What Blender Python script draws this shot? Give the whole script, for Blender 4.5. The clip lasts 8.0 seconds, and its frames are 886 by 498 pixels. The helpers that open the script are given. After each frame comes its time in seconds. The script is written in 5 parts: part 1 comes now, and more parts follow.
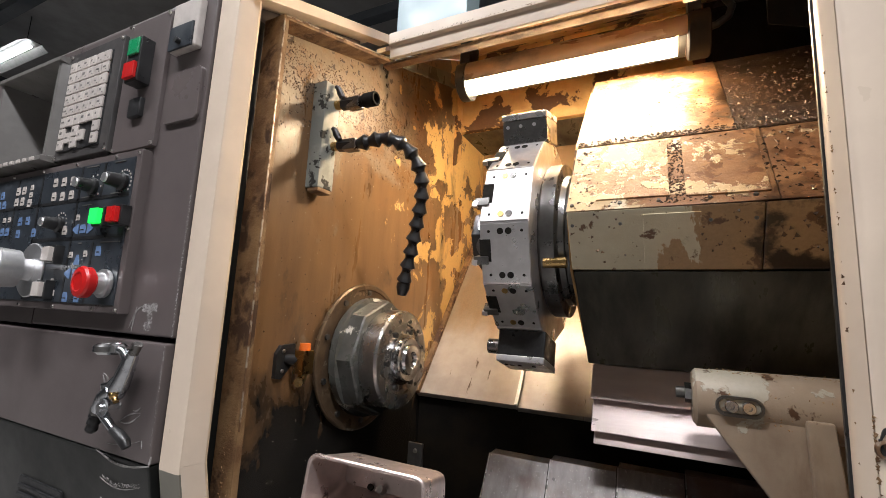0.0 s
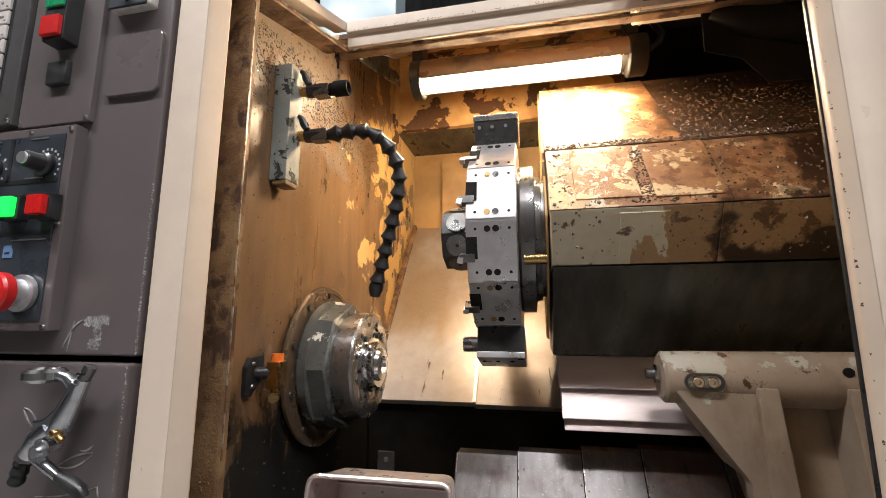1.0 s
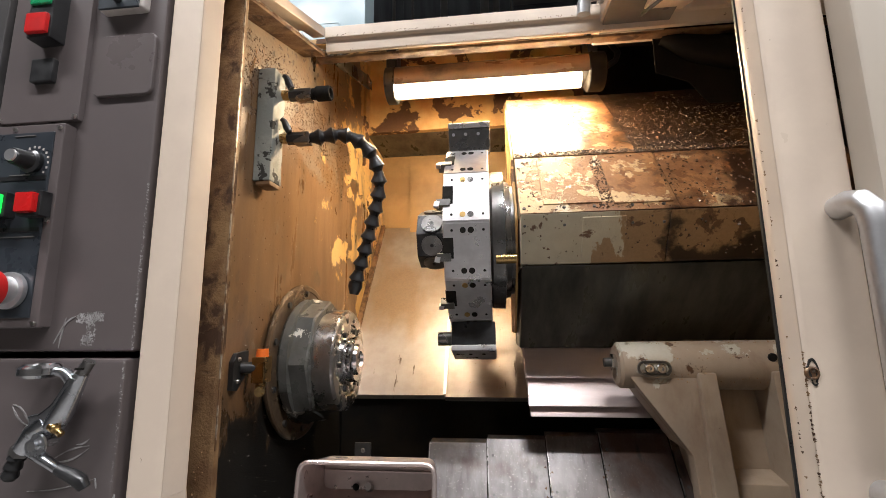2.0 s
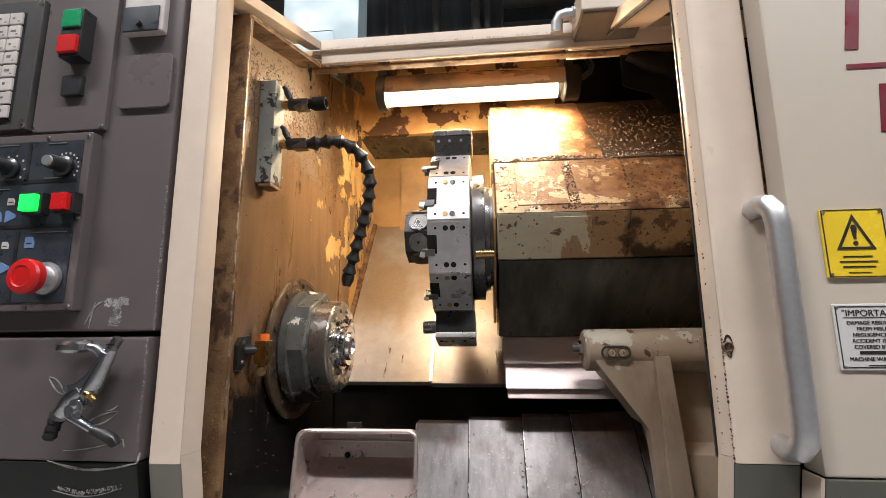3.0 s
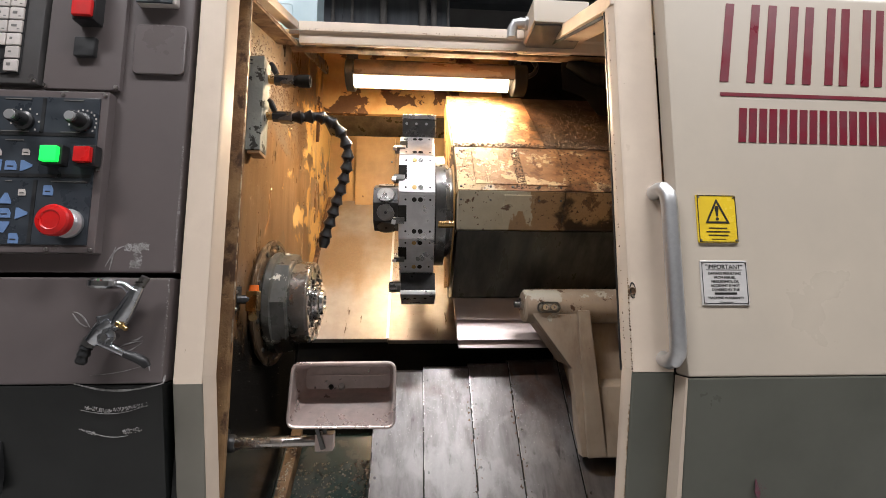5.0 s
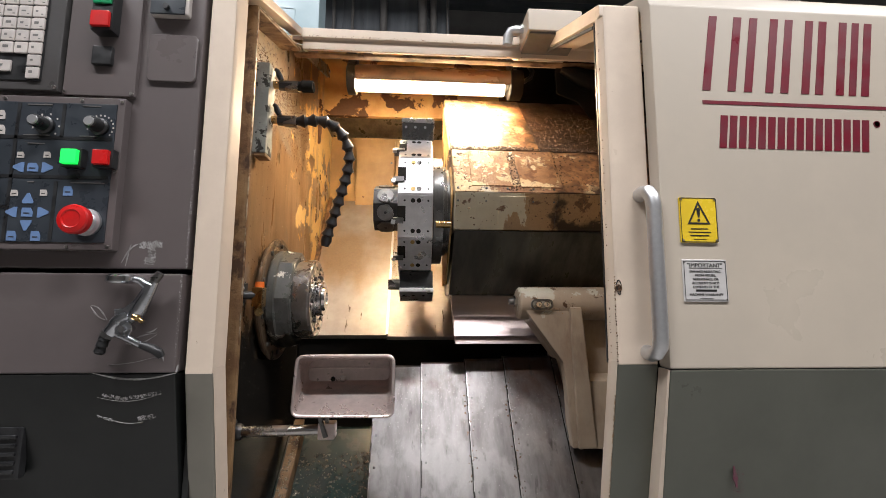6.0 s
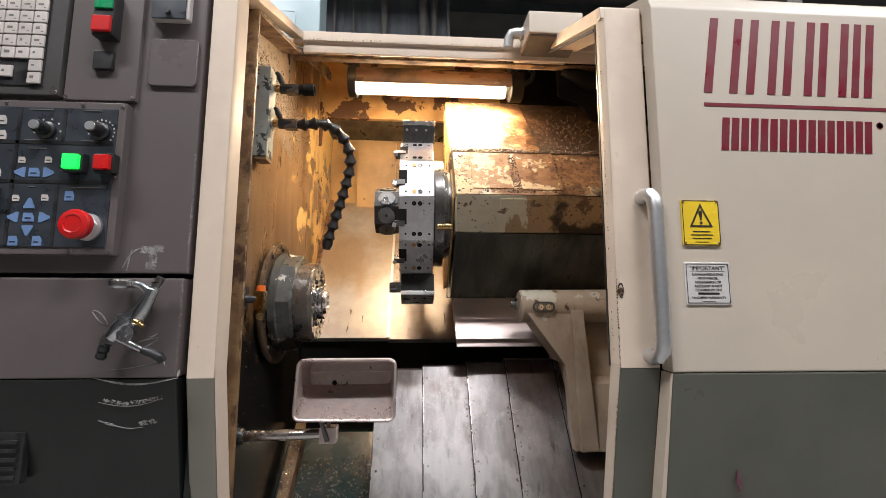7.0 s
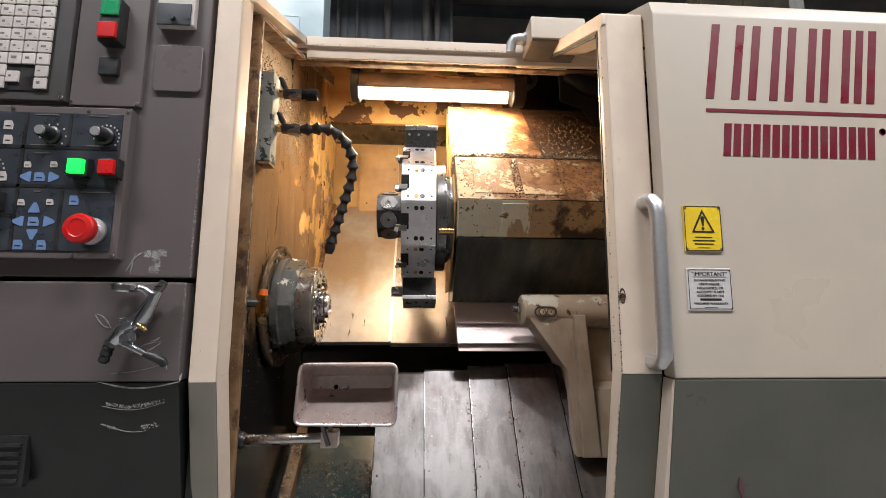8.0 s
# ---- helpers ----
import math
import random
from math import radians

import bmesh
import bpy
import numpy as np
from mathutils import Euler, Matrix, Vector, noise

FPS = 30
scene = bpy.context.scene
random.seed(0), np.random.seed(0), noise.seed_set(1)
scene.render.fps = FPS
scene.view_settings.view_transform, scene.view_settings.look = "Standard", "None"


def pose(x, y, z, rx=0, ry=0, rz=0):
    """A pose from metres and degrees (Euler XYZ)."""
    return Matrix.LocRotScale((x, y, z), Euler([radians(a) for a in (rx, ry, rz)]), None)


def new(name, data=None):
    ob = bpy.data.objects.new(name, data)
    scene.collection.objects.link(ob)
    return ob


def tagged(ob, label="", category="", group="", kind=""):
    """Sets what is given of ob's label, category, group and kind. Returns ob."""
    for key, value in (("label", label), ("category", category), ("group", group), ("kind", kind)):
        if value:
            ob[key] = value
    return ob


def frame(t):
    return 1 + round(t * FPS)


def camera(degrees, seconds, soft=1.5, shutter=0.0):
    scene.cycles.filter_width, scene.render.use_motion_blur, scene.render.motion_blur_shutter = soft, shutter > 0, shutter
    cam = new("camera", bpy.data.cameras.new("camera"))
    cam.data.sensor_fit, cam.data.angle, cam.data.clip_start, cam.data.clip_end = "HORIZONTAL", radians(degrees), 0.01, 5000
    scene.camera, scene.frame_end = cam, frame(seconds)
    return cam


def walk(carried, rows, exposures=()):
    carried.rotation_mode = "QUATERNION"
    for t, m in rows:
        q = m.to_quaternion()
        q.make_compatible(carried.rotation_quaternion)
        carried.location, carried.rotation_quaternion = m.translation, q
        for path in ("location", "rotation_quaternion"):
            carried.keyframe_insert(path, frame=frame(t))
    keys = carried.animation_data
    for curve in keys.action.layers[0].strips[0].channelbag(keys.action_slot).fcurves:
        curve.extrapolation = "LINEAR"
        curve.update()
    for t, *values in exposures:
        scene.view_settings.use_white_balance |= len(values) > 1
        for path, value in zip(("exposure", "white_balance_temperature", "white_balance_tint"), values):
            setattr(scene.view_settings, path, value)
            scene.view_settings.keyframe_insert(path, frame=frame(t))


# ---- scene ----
cam = camera(90.5, 8.0, soft=0.8)
METRES, EYE, TILT, LEAN, TURN = 0.5, 1.1, 0.0, 0.0, 26.6
ROWS = [
    (0.0, 0.0, 0.0, 0.0, -0.42, 8.59, -2.76),
    (0.5, -0.0628, 0.0059, 0.0035, -3.98, 9.07, -2.32),
    (1.0, -0.2694, 0.0649, -0.0183, -14.68, 9.4, 0.05),
    (1.5, -0.3382, 0.0631, -0.0243, -19.35, 9.36, 0.68),
    (3.0, -0.3698, -0.1379, -0.0663, -21.03, 9.27, 0.55),
    (3.5, -0.4765, -0.1397, -0.0962, -26.34, 8.74, 1.04),
    (4.0, -0.5547, -0.1928, -0.1414, -28.86, 8.13, 0.92),
    (4.5, -0.5733, -0.2471, -0.1539, -29.98, 7.1, 0.3),
    (6.0, -0.621, -0.3624, -0.1736, -30.48, 7.06, -0.24),
    (6.5, -0.6218, -0.3642, -0.1687, -30.42, 7.08, -0.12),
    (7.0, -0.6199, -0.3605, -0.166, -30.29, 7.2, -0.1),
    (7.5, -0.6191, -0.3569, -0.1639, -30.21, 7.42, -0.13),
    (8.0, -0.6195, -0.3647, -0.1613, -29.99, 7.62, -0.31),
]
walk(cam, [(t, pose(0, 0, EYE, TILT, LEAN, TURN) @ pose(METRES * x, METRES * y, METRES * z, 90 + pitch, roll, yaw)) for t, x, y, z, yaw, pitch, roll in ROWS])

# ---- world and large lights ----
world = bpy.data.worlds.new("hall_air")
scene.world = world
world.use_nodes = True
world.node_tree.nodes["Background"].inputs[0].default_value = (0.62, 0.68, 0.75, 1)
world.node_tree.nodes["Background"].inputs[1].default_value = 0.04


def area_lamp(name, m, sx, sy, watts, colour):
    d = bpy.data.lights.new(name, "AREA")
    d.shape, d.size, d.size_y, d.energy, d.color = "RECTANGLE", sx, sy, watts, colour
    ob = new(name, d)
    ob.matrix_world = m
    return ob


# hall fluorescents hang over the aisle in front of the machine
HALL = [(-7.18, 2.05, 3.96), (-1.7, -1.0, 3.9), (0.5, -1.0, 3.9), (2.6, -1.0, 3.9)]
for hx, hy, hz in HALL:
    area_lamp("hall_light", pose(hx, hy, hz - 0.06), 1.3, 0.25, 118 if hx < -1 else 96, (0.98, 0.975, 1.0))

# ---- materials ----


def ramp(nt, fac, stops, mode="LINEAR"):
    n = nt.nodes.new("ShaderNodeValToRGB")
    n.color_ramp.interpolation = mode
    el = n.color_ramp.elements
    while len(el) < len(stops):
        el.new(0.5)
    for e, (p, c) in zip(el, stops):
        e.position, e.color = p, (c, c, c, 1) if isinstance(c, (int, float)) else (*c, 1)
    nt.links.new(fac, n.inputs[0])
    return n.outputs[0]


def texture(nt, scale, detail=6, rough=0.6, stretch=(1, 1, 1), distort=0.0):
    co = nt.nodes.new("ShaderNodeTexCoord")
    mp = nt.nodes.new("ShaderNodeMapping")
    mp.inputs["Scale"].default_value = stretch
    nt.links.new(co.outputs["Object"], mp.inputs["Vector"])
    n = nt.nodes.new("ShaderNodeTexNoise")
    for key, v in (("Scale", scale), ("Detail", detail), ("Roughness", rough), ("Distortion", distort)):
        n.inputs[key].default_value = v
    nt.links.new(mp.outputs[0], n.inputs["Vector"])
    return n.outputs["Fac"]


def mixc(nt, fac, a, b):
    n = nt.nodes.new("ShaderNodeMix")
    n.data_type = "RGBA"
    for sock, v in ((n.inputs[0], fac), (n.inputs[6], a), (n.inputs[7], b)):
        if hasattr(v, "links"):
            nt.links.new(v, sock)
        else:
            sock.default_value = v if isinstance(v, (int, float)) else (*v, 1)
    return n.outputs[2]


def surface(name, base, other, scale=30, lo=0.4, hi=0.6, rough=0.5, metal=0.0, bump=0.15, stain=None, stain_scale=5, stain_lo=0.55, stain_hi=0.62,
            stretch=(1, 1, 1), spread=0.15, fine=220, stain_rough=0.8, stain_metal=0.0, depth=0.0008, coat=0.0, stain_stretch=(1, 1, 1), vary=0.0, bias=None, spec=0.5):
    """Two tones of a surface, fine grain relief, and a second layer (rust, bare metal, dirt) where a coarse pattern crosses a threshold."""
    m = bpy.data.materials.new(name)
    m.use_nodes = True
    nt = m.node_tree
    b = nt.nodes["Principled BSDF"]
    tone = texture(nt, scale, stretch=stretch)
    col = mixc(nt, ramp(nt, tone, [(lo, 0), (hi, 1)]), base, other)
    grain = texture(nt, fine, 3, 0.7, stretch)
    rgh = ramp(nt, tone, [(0.3, max(0.02, rough - spread)), (0.7, min(1, rough + spread))])
    height = grain
    if vary:
        info = nt.nodes.new("ShaderNodeObjectInfo")
        v = nt.nodes.new("ShaderNodeHueSaturation")
        nt.links.new(ramp(nt, info.outputs["Random"], [(0, 1 - vary), (1, 1 + vary)]), v.inputs["Value"])
        nt.links.new(col, v.inputs["Color"])
        col = v.outputs[0]
    if stain:
        layer = texture(nt, stain_scale, 9, 0.62, stain_stretch, 0.3)
        if bias:
            axis, v0, v1, gain = bias
            xyz = nt.nodes.new("ShaderNodeSeparateXYZ")
            nt.links.new(nt.nodes.new("ShaderNodeTexCoord").outputs["Object"], xyz.inputs[0])
            rng = nt.nodes.new("ShaderNodeMapRange")
            nt.links.new(xyz.outputs["XYZ".index(axis)], rng.inputs[0])
            for i, v in enumerate((v0, v1, 0.0, gain)):
                rng.inputs[i + 1].default_value = v
            add = nt.nodes.new("ShaderNodeMath")
            nt.links.new(layer, add.inputs[0])
            nt.links.new(rng.outputs[0], add.inputs[1])
            layer = add.outputs[0]
        mask = ramp(nt, layer, [(stain_lo, 0), (stain_hi, 1)])
        col = mixc(nt, mask, col, mixc(nt, grain, stain, tuple(c * 0.45 for c in stain)))
        rgh = mixc(nt, mask, rgh, (stain_rough,) * 3)
        height = mixc(nt, mask, grain, (0, 0, 0))
        if metal != stain_metal:
            nt.links.new(mixc(nt, mask, (metal,) * 3, (stain_metal,) * 3), b.inputs["Metallic"])
    b.inputs["Metallic"].default_value = metal
    b.inputs["Coat Weight"].default_value = coat
    b.inputs["Specular IOR Level"].default_value = spec
    nt.links.new(col, b.inputs["Base Color"])
    nt.links.new(rgh, b.inputs["Roughness"])
    if bump:
        bn = nt.nodes.new("ShaderNodeBump")
        bn.inputs["Strength"].default_value, bn.inputs["Distance"].default_value = bump, depth
        nt.links.new(height, bn.inputs["Height"])
        nt.links.new(bn.outputs[0], b.inputs["Normal"])
    return m


def layered(name, base, other, scale, layers, rough=0.5, metal=0.0, bump=0.4, depth=0.0015, stretch=(1, 1, 1), fine=220, spread=0.12, vary=0.0):
    """A two-toned ground with coats over it; each coat lies where its own pattern, leaning along an axis, crosses a sharp or soft threshold."""
    m = bpy.data.materials.new(name)
    m.use_nodes = True
    nt = m.node_tree
    b = nt.nodes["Principled BSDF"]
    tone = texture(nt, scale, 7, 0.6, stretch)
    grain = texture(nt, fine, 4, 0.7)
    col = mixc(nt, ramp(nt, tone, [(0.35, 0), (0.65, 1)]), base, other)
    if vary:
        info = nt.nodes.new("ShaderNodeObjectInfo")
        v = nt.nodes.new("ShaderNodeHueSaturation")
        nt.links.new(ramp(nt, info.outputs["Random"], [(0, 1 - vary), (1, 1 + vary)]), v.inputs["Value"])
        nt.links.new(col, v.inputs["Color"])
        col = v.outputs[0]
    rgh = ramp(nt, tone, [(0.3, max(0.02, rough - spread)), (0.7, min(1, rough + spread))])
    met = (metal,) * 3
    height = ramp(nt, grain, [(0, 0.0), (1, 0.35)])
    xyz = nt.nodes.new("ShaderNodeSeparateXYZ")
    nt.links.new(nt.nodes.new("ShaderNodeTexCoord").outputs["Object"], xyz.inputs[0])
    for c in layers:
        pat = texture(nt, c["scale"], c.get("detail", 9), c.get("grit", 0.6), c.get("stretch", (1, 1, 1)), c.get("distort", 0.25))
        for axis, v0, v1, g0, g1 in c.get("lean", ()):
            rng = nt.nodes.new("ShaderNodeMapRange")
            nt.links.new(xyz.outputs["XYZ".index(axis)], rng.inputs[0])
            for i, v in enumerate((v0, v1, g0, g1)):
                rng.inputs[i + 1].default_value = v
            add = nt.nodes.new("ShaderNodeMath")
            nt.links.new(pat, add.inputs[0])
            nt.links.new(rng.outputs[0], add.inputs[1])
            pat = add.outputs[0]
        mask = ramp(nt, pat, [(c["lo"], 0), (c["hi"], 1)])
        if c.get("cover", 1) < 1:
            mask = mixc(nt, mask, (0, 0, 0), (c["cover"],) * 3)
        tint = c["col"]
        col = mixc(nt, mask, col, mixc(nt, ramp(nt, grain, [(0.3, 0), (0.7, 1)]), tint, tuple(k * c.get("dim", 0.75) for k in tint)))
        rgh = mixc(nt, mask, rgh, (c.get("rough", 0.5),) * 3)
        met = mixc(nt, mask, met, (c.get("metal", 0.0),) * 3)
        height = mixc(nt, mask, height, (c.get("rise", 0.8),) * 3)
    nt.links.new(col, b.inputs["Base Color"])
    nt.links.new(rgh, b.inputs["Roughness"])
    if isinstance(met, tuple):
        b.inputs["Metallic"].default_value = metal
    else:
        nt.links.new(met, b.inputs["Metallic"])
    bn = nt.nodes.new("ShaderNodeBump")
    bn.inputs["Strength"].default_value, bn.inputs["Distance"].default_value = bump, depth
    nt.links.new(height, bn.inputs["Height"])
    nt.links.new(bn.outputs[0], b.inputs["Normal"])
    return m


def glow(name, colour, strength):
    m = bpy.data.materials.new(name)
    m.use_nodes = True
    b = m.node_tree.nodes["Principled BSDF"]
    b.inputs["Base Color"].default_value = (*colour, 1)
    b.inputs["Emission Color"].default_value = (*colour, 1)
    b.inputs["Emission Strength"].default_value = strength
    return m


CREAM = surface("cream_enamel", (0.62, 0.515, 0.415), (0.56, 0.46, 0.37), 9, rough=0.4, bump=0.08, stain=(0.16, 0.09, 0.04), stain_scale=40, stain_lo=0.70, stain_hi=0.73)
CREAM_CLEAN = surface("cream_door_enamel", (0.470, 0.408, 0.335), (0.435, 0.378, 0.312), 5, rough=0.38, bump=0.06)
GREYBAND = surface("grey_green_enamel", (0.096, 0.098, 0.079), (0.083, 0.085, 0.068), 6, rough=0.4, bump=0.06)
CAB = layered("taupe_enamel", (0.108, 0.090, 0.088), (0.090, 0.074, 0.073), 6, [dict(col=(0.15, 0.135, 0.13), scale=18, lo=0.60, hi=0.80, stretch=(0.4, 1, 1), rough=0.5, cover=0.5), dict(col=(0.24, 0.225, 0.21), scale=75, lo=0.745, hi=0.76, rough=0.6, rise=0.0)], rough=0.36, bump=0.12, depth=0.0008)
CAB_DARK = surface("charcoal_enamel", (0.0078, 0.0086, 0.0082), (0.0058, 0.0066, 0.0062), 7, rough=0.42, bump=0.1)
BLACK = surface("black_plastic", (0.012, 0.012, 0.013), (0.02, 0.02, 0.021), 60, rough=0.38, bump=0.1)
PANEL = surface("membrane_black", (0.026, 0.031, 0.038), (0.032, 0.038, 0.046), 30, rough=0.35, bump=0.03)
HALLTUBE = glow("hall_tube", (0.92, 0.97, 1.0), 14)
DARKBEZEL = surface("dark_bezel", (0.055, 0.051, 0.050), (0.043, 0.040, 0.040), 20, rough=0.4, bump=0.1)
BEZEL = surface("bezel_grey", (0.150, 0.142, 0.135), (0.125, 0.118, 0.112), 20, rough=0.4, bump=0.1)
OCHRE = surface("ochre_peeling_paint", (0.55, 0.34, 0.13), (0.46, 0.26, 0.09), 18, rough=0.55, bump=0.5, stain=(0.12, 0.055, 0.022), stain_scale=11, stain_lo=0.55, stain_hi=0.565, depth=0.0015)
OILCOATS = [dict(col=(0.215, 0.155, 0.102), scale=11, lo=0.60, hi=0.66, lean=[("Z", 1.30, 1.46, 0.0, 0.20), ("Y", 0.6, 1.0, 0.0, -0.2)], rough=0.42, rise=0.6),
            dict(col=(0.055, 0.030, 0.016), scale=85, lo=0.66, hi=0.69, lean=[("Z", 1.30, 1.45, -0.08, 0.05)], grit=0.5, detail=4, rough=0.35, rise=0.0),
            dict(col=(0.085, 0.045, 0.024), scale=7, lo=0.60, hi=0.74, lean=[("Y", 0.60, 0.95, 0.0, 0.16), ("Z", 1.2, 1.5, -0.08, 0.04)], rough=0.3, rise=0.2, cover=0.75),
            dict(col=(0.60, 0.385, 0.145), scale=10, lo=0.665, hi=0.675, lean=[("Y", 0.66, 1.02, 0.0, 0.195)], detail=11, grit=0.66, rough=0.55, rise=1.0, dim=0.85)]
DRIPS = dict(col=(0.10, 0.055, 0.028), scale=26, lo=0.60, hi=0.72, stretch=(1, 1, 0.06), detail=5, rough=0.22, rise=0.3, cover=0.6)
# Grime coat leaned on Z, so the wall's downward shade is painted in.
GRIME_SHADE = dict(col=(0.016, 0.014, 0.012), scale=13, lo=0.56, hi=0.70, lean=[("Z", 1.04, 0.80, 0.0, 0.40)], stretch=(1, 1.0, 0.5), rough=0.22, rise=0.3)
OILWALL = layered("oily_brown_wall", (0.205, 0.114, 0.051), (0.130, 0.070, 0.033), 9, [DRIPS] + OILCOATS + [GRIME_SHADE], rough=0.34, bump=0.45, stretch=(1, 1.6, 0.22))
SHADED_WALL = layered("grimy_shaded_lower_wall", (0.205, 0.114, 0.051), (0.130, 0.070, 0.033), 9, [DRIPS, GRIME_SHADE], rough=0.34, bump=0.4, stretch=(1, 1.6, 0.22))
OCHRE_SMOOTH = surface("ochre_oily_paint", (0.36, 0.215, 0.082), (0.25, 0.145, 0.055), 7, rough=0.45, bump=0.3, stain=(0.16, 0.08, 0.03), stain_scale=16, stain_lo=0.66, stain_hi=0.68, depth=0.001)
MANI = surface("chipped_grey_manifold", (0.235, 0.245, 0.222), (0.17, 0.178, 0.16), 25, rough=0.5, bump=0.5, stain=(0.03, 0.028, 0.022), stain_scale=34, stain_lo=0.56, stain_hi=0.58, depth=0.0015)
NOSE = surface("spindle_nose_steel", (0.37, 0.355, 0.34), (0.28, 0.265, 0.25), 30, rough=0.28, metal=0.9, bump=0.12)
RUSTEDGE = surface("rusty_edge", (0.22, 0.13, 0.06), (0.12, 0.06, 0.024), 22, rough=0.65, bump=0.6, stain=(0.07, 0.03, 0.012), stain_scale=24, stain_lo=0.5, stain_hi=0.6, depth=0.002)
COVER = layered("stained_shaded_cover", (0.36, 0.185, 0.080), (0.22, 0.100, 0.042), 24,
                [dict(col=(0.62, 0.44, 0.24), scale=18, lo=0.505, hi=0.52, lean=[("X", -0.11, 0.14, 0.07, -0.08), ("Z", 1.365, 1.375, 0.0, -0.02)], detail=11, grit=0.66, rough=0.5, dim=0.8),
                 dict(col=(0.72, 0.60, 0.42), scale=21, lo=0.60, hi=0.612, lean=[("X", -0.11, 0.10, 0.05, -0.05)], detail=10, grit=0.65, rough=0.55, dim=0.9, rise=1.0),
                 dict(col=(0.20, 0.085, 0.034), scale=60, lo=0.57, hi=0.64, lean=[("X", -0.05, 0.15, -0.03, 0.06)], rough=0.35, rise=0.1),
                 # Dark coat: oily rust patches plus shade painted in towards the right.
                 dict(col=(0.050, 0.023, 0.012), scale=10, lo=0.60, hi=0.70, lean=[("X", 0.0, 0.20, -0.05, 0.19), ("Z", 1.37, 1.40, 0.0, 0.07)], detail=10, rough=0.28, rise=0.3)], rough=0.42, bump=0.8, depth=0.0025)
COVER_FRONT = layered("chipped_cream_cover", (0.60, 0.55, 0.41), (0.52, 0.46, 0.33), 20,
                      [dict(col=(0.40, 0.255, 0.13), scale=9, lo=0.53, hi=0.54, lean=[("X", -0.08, 0.06, -0.05, 0.09)], stretch=(1, 0.5, 0.4), detail=10, grit=0.62, rough=0.42, rise=0.1, dim=0.8),
                       dict(col=(0.16, 0.085, 0.042), scale=34, lo=0.62, hi=0.66, lean=[("X", 0.0, 0.2, 0.0, 0.08)], detail=10, rough=0.4, rise=0.0),
                       # Dark coat paints shade to the right and darkens the lower edge.
                       dict(col=(0.055, 0.036, 0.022), scale=12, lo=0.60, hi=0.68, lean=[("X", 0.06, 0.24, -0.06, 0.19), ("Z", 1.195, 1.172, 0.0, 0.12)], rough=0.3, rise=0.3)], rough=0.45, bump=0.6)
# Dark green of the covers; on the rear ledge it paints recess shade.
COVER_UNDER = surface("dark_green_cover_and_shade", (0.085, 0.080, 0.060), (0.026, 0.024, 0.018), 12, 0.35, 0.65, rough=0.35, bump=0.3, stretch=(2.5, 1, 0.4))
WORNEDGE = surface("worn_bare_edge", (0.42, 0.36, 0.29), (0.16, 0.09, 0.05), 60, 0.45, 0.55, rough=0.4, metal=0.5, bump=0.3)
# Rust plate darkened further to paint the shade beyond the lamp's end.
RUST_SHADE = surface("shaded_rust_plate", (0.095, 0.042, 0.017), (0.036, 0.018, 0.009), 26, 0.35, 0.65, rough=0.55, bump=0.8, stain=(0.17, 0.092, 0.038), stain_scale=12, stain_lo=0.60, stain_hi=0.62, depth=0.002)
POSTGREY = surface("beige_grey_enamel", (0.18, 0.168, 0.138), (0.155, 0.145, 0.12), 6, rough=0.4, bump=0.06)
STEEL = surface("ground_steel", (0.50, 0.47, 0.45), (0.42, 0.39, 0.37), 25, rough=0.3, metal=1.0, bump=0.08)
SLAT = layered("way_cover_steel", (0.220, 0.205, 0.200), (0.155, 0.141, 0.138), 55,
               [dict(col=(0.275, 0.260, 0.252), scale=14, lo=0.50, hi=0.60, stretch=(1.2, 0.8, 0.8), rough=0.42, metal=0.85, cover=0.7, rise=0.4, dim=0.9),
                dict(col=(0.34, 0.32, 0.30), scale=260, lo=0.64, hi=0.66, lean=[("Z", 0.68, 0.76, -0.06, 0.0)], detail=3, rough=0.35, metal=0.7),
                dict(col=(0.115, 0.062, 0.044), scale=8, lo=0.60, hi=0.80, lean=[("X", -0.02, 0.06, 0.0, 0.17), ("Z", 0.66, 0.80, -0.1, 0.06)], rough=0.42, metal=0.5, cover=0.85, rise=0.3),
                dict(col=(0.05, 0.042, 0.038), scale=42, lo=0.62, hi=0.72, stretch=(1, 0.4, 0.4), rough=0.4, metal=0.4, cover=0.8)], rough=0.44, metal=0.9, bump=0.12, depth=0.0008, stretch=(1, 0.25, 0.25), spread=0.06, vary=0.08)
STRIP = surface("cross_strip_steel", (0.56, 0.475, 0.45), (0.43, 0.35, 0.325), 20, 0.35, 0.65, rough=0.38, metal=0.5, bump=0.2, stretch=(0.15, 1, 1), vary=0.1)
SLOPE = layered("slope_cover_steel", (0.40, 0.36, 0.33), (0.34, 0.30, 0.27), 26,
                # Brown coat grows upslope, painting in the ochre wall's reflection.
                [dict(col=(0.33, 0.22, 0.125), scale=5, lo=0.48, hi=0.66, lean=[("Z", 0.98, 1.15, -0.12, 0.12)], stretch=(1, 0.6, 0.6), rough=0.36, metal=0.4, cover=0.7, rise=0.4),
                 dict(col=(0.12, 0.085, 0.06), scale=55, lo=0.66, hi=0.70, stretch=(1, 0.16, 0.16), lean=[("Z", 0.96, 1.06, 0.03, -0.06)], detail=4, rough=0.3, metal=0.3, rise=0.0)], rough=0.40, metal=0.50, bump=0.15, depth=0.001, spread=0.06)
TURRET = surface("turret_steel", (0.58, 0.56, 0.56), (0.50, 0.48, 0.48), 30, rough=0.36, metal=0.9, bump=0.1, vary=0.06)
DARKSTEEL = surface("dark_steel", (0.17, 0.165, 0.16), (0.12, 0.115, 0.11), 25, rough=0.33, metal=0.9, bump=0.12)
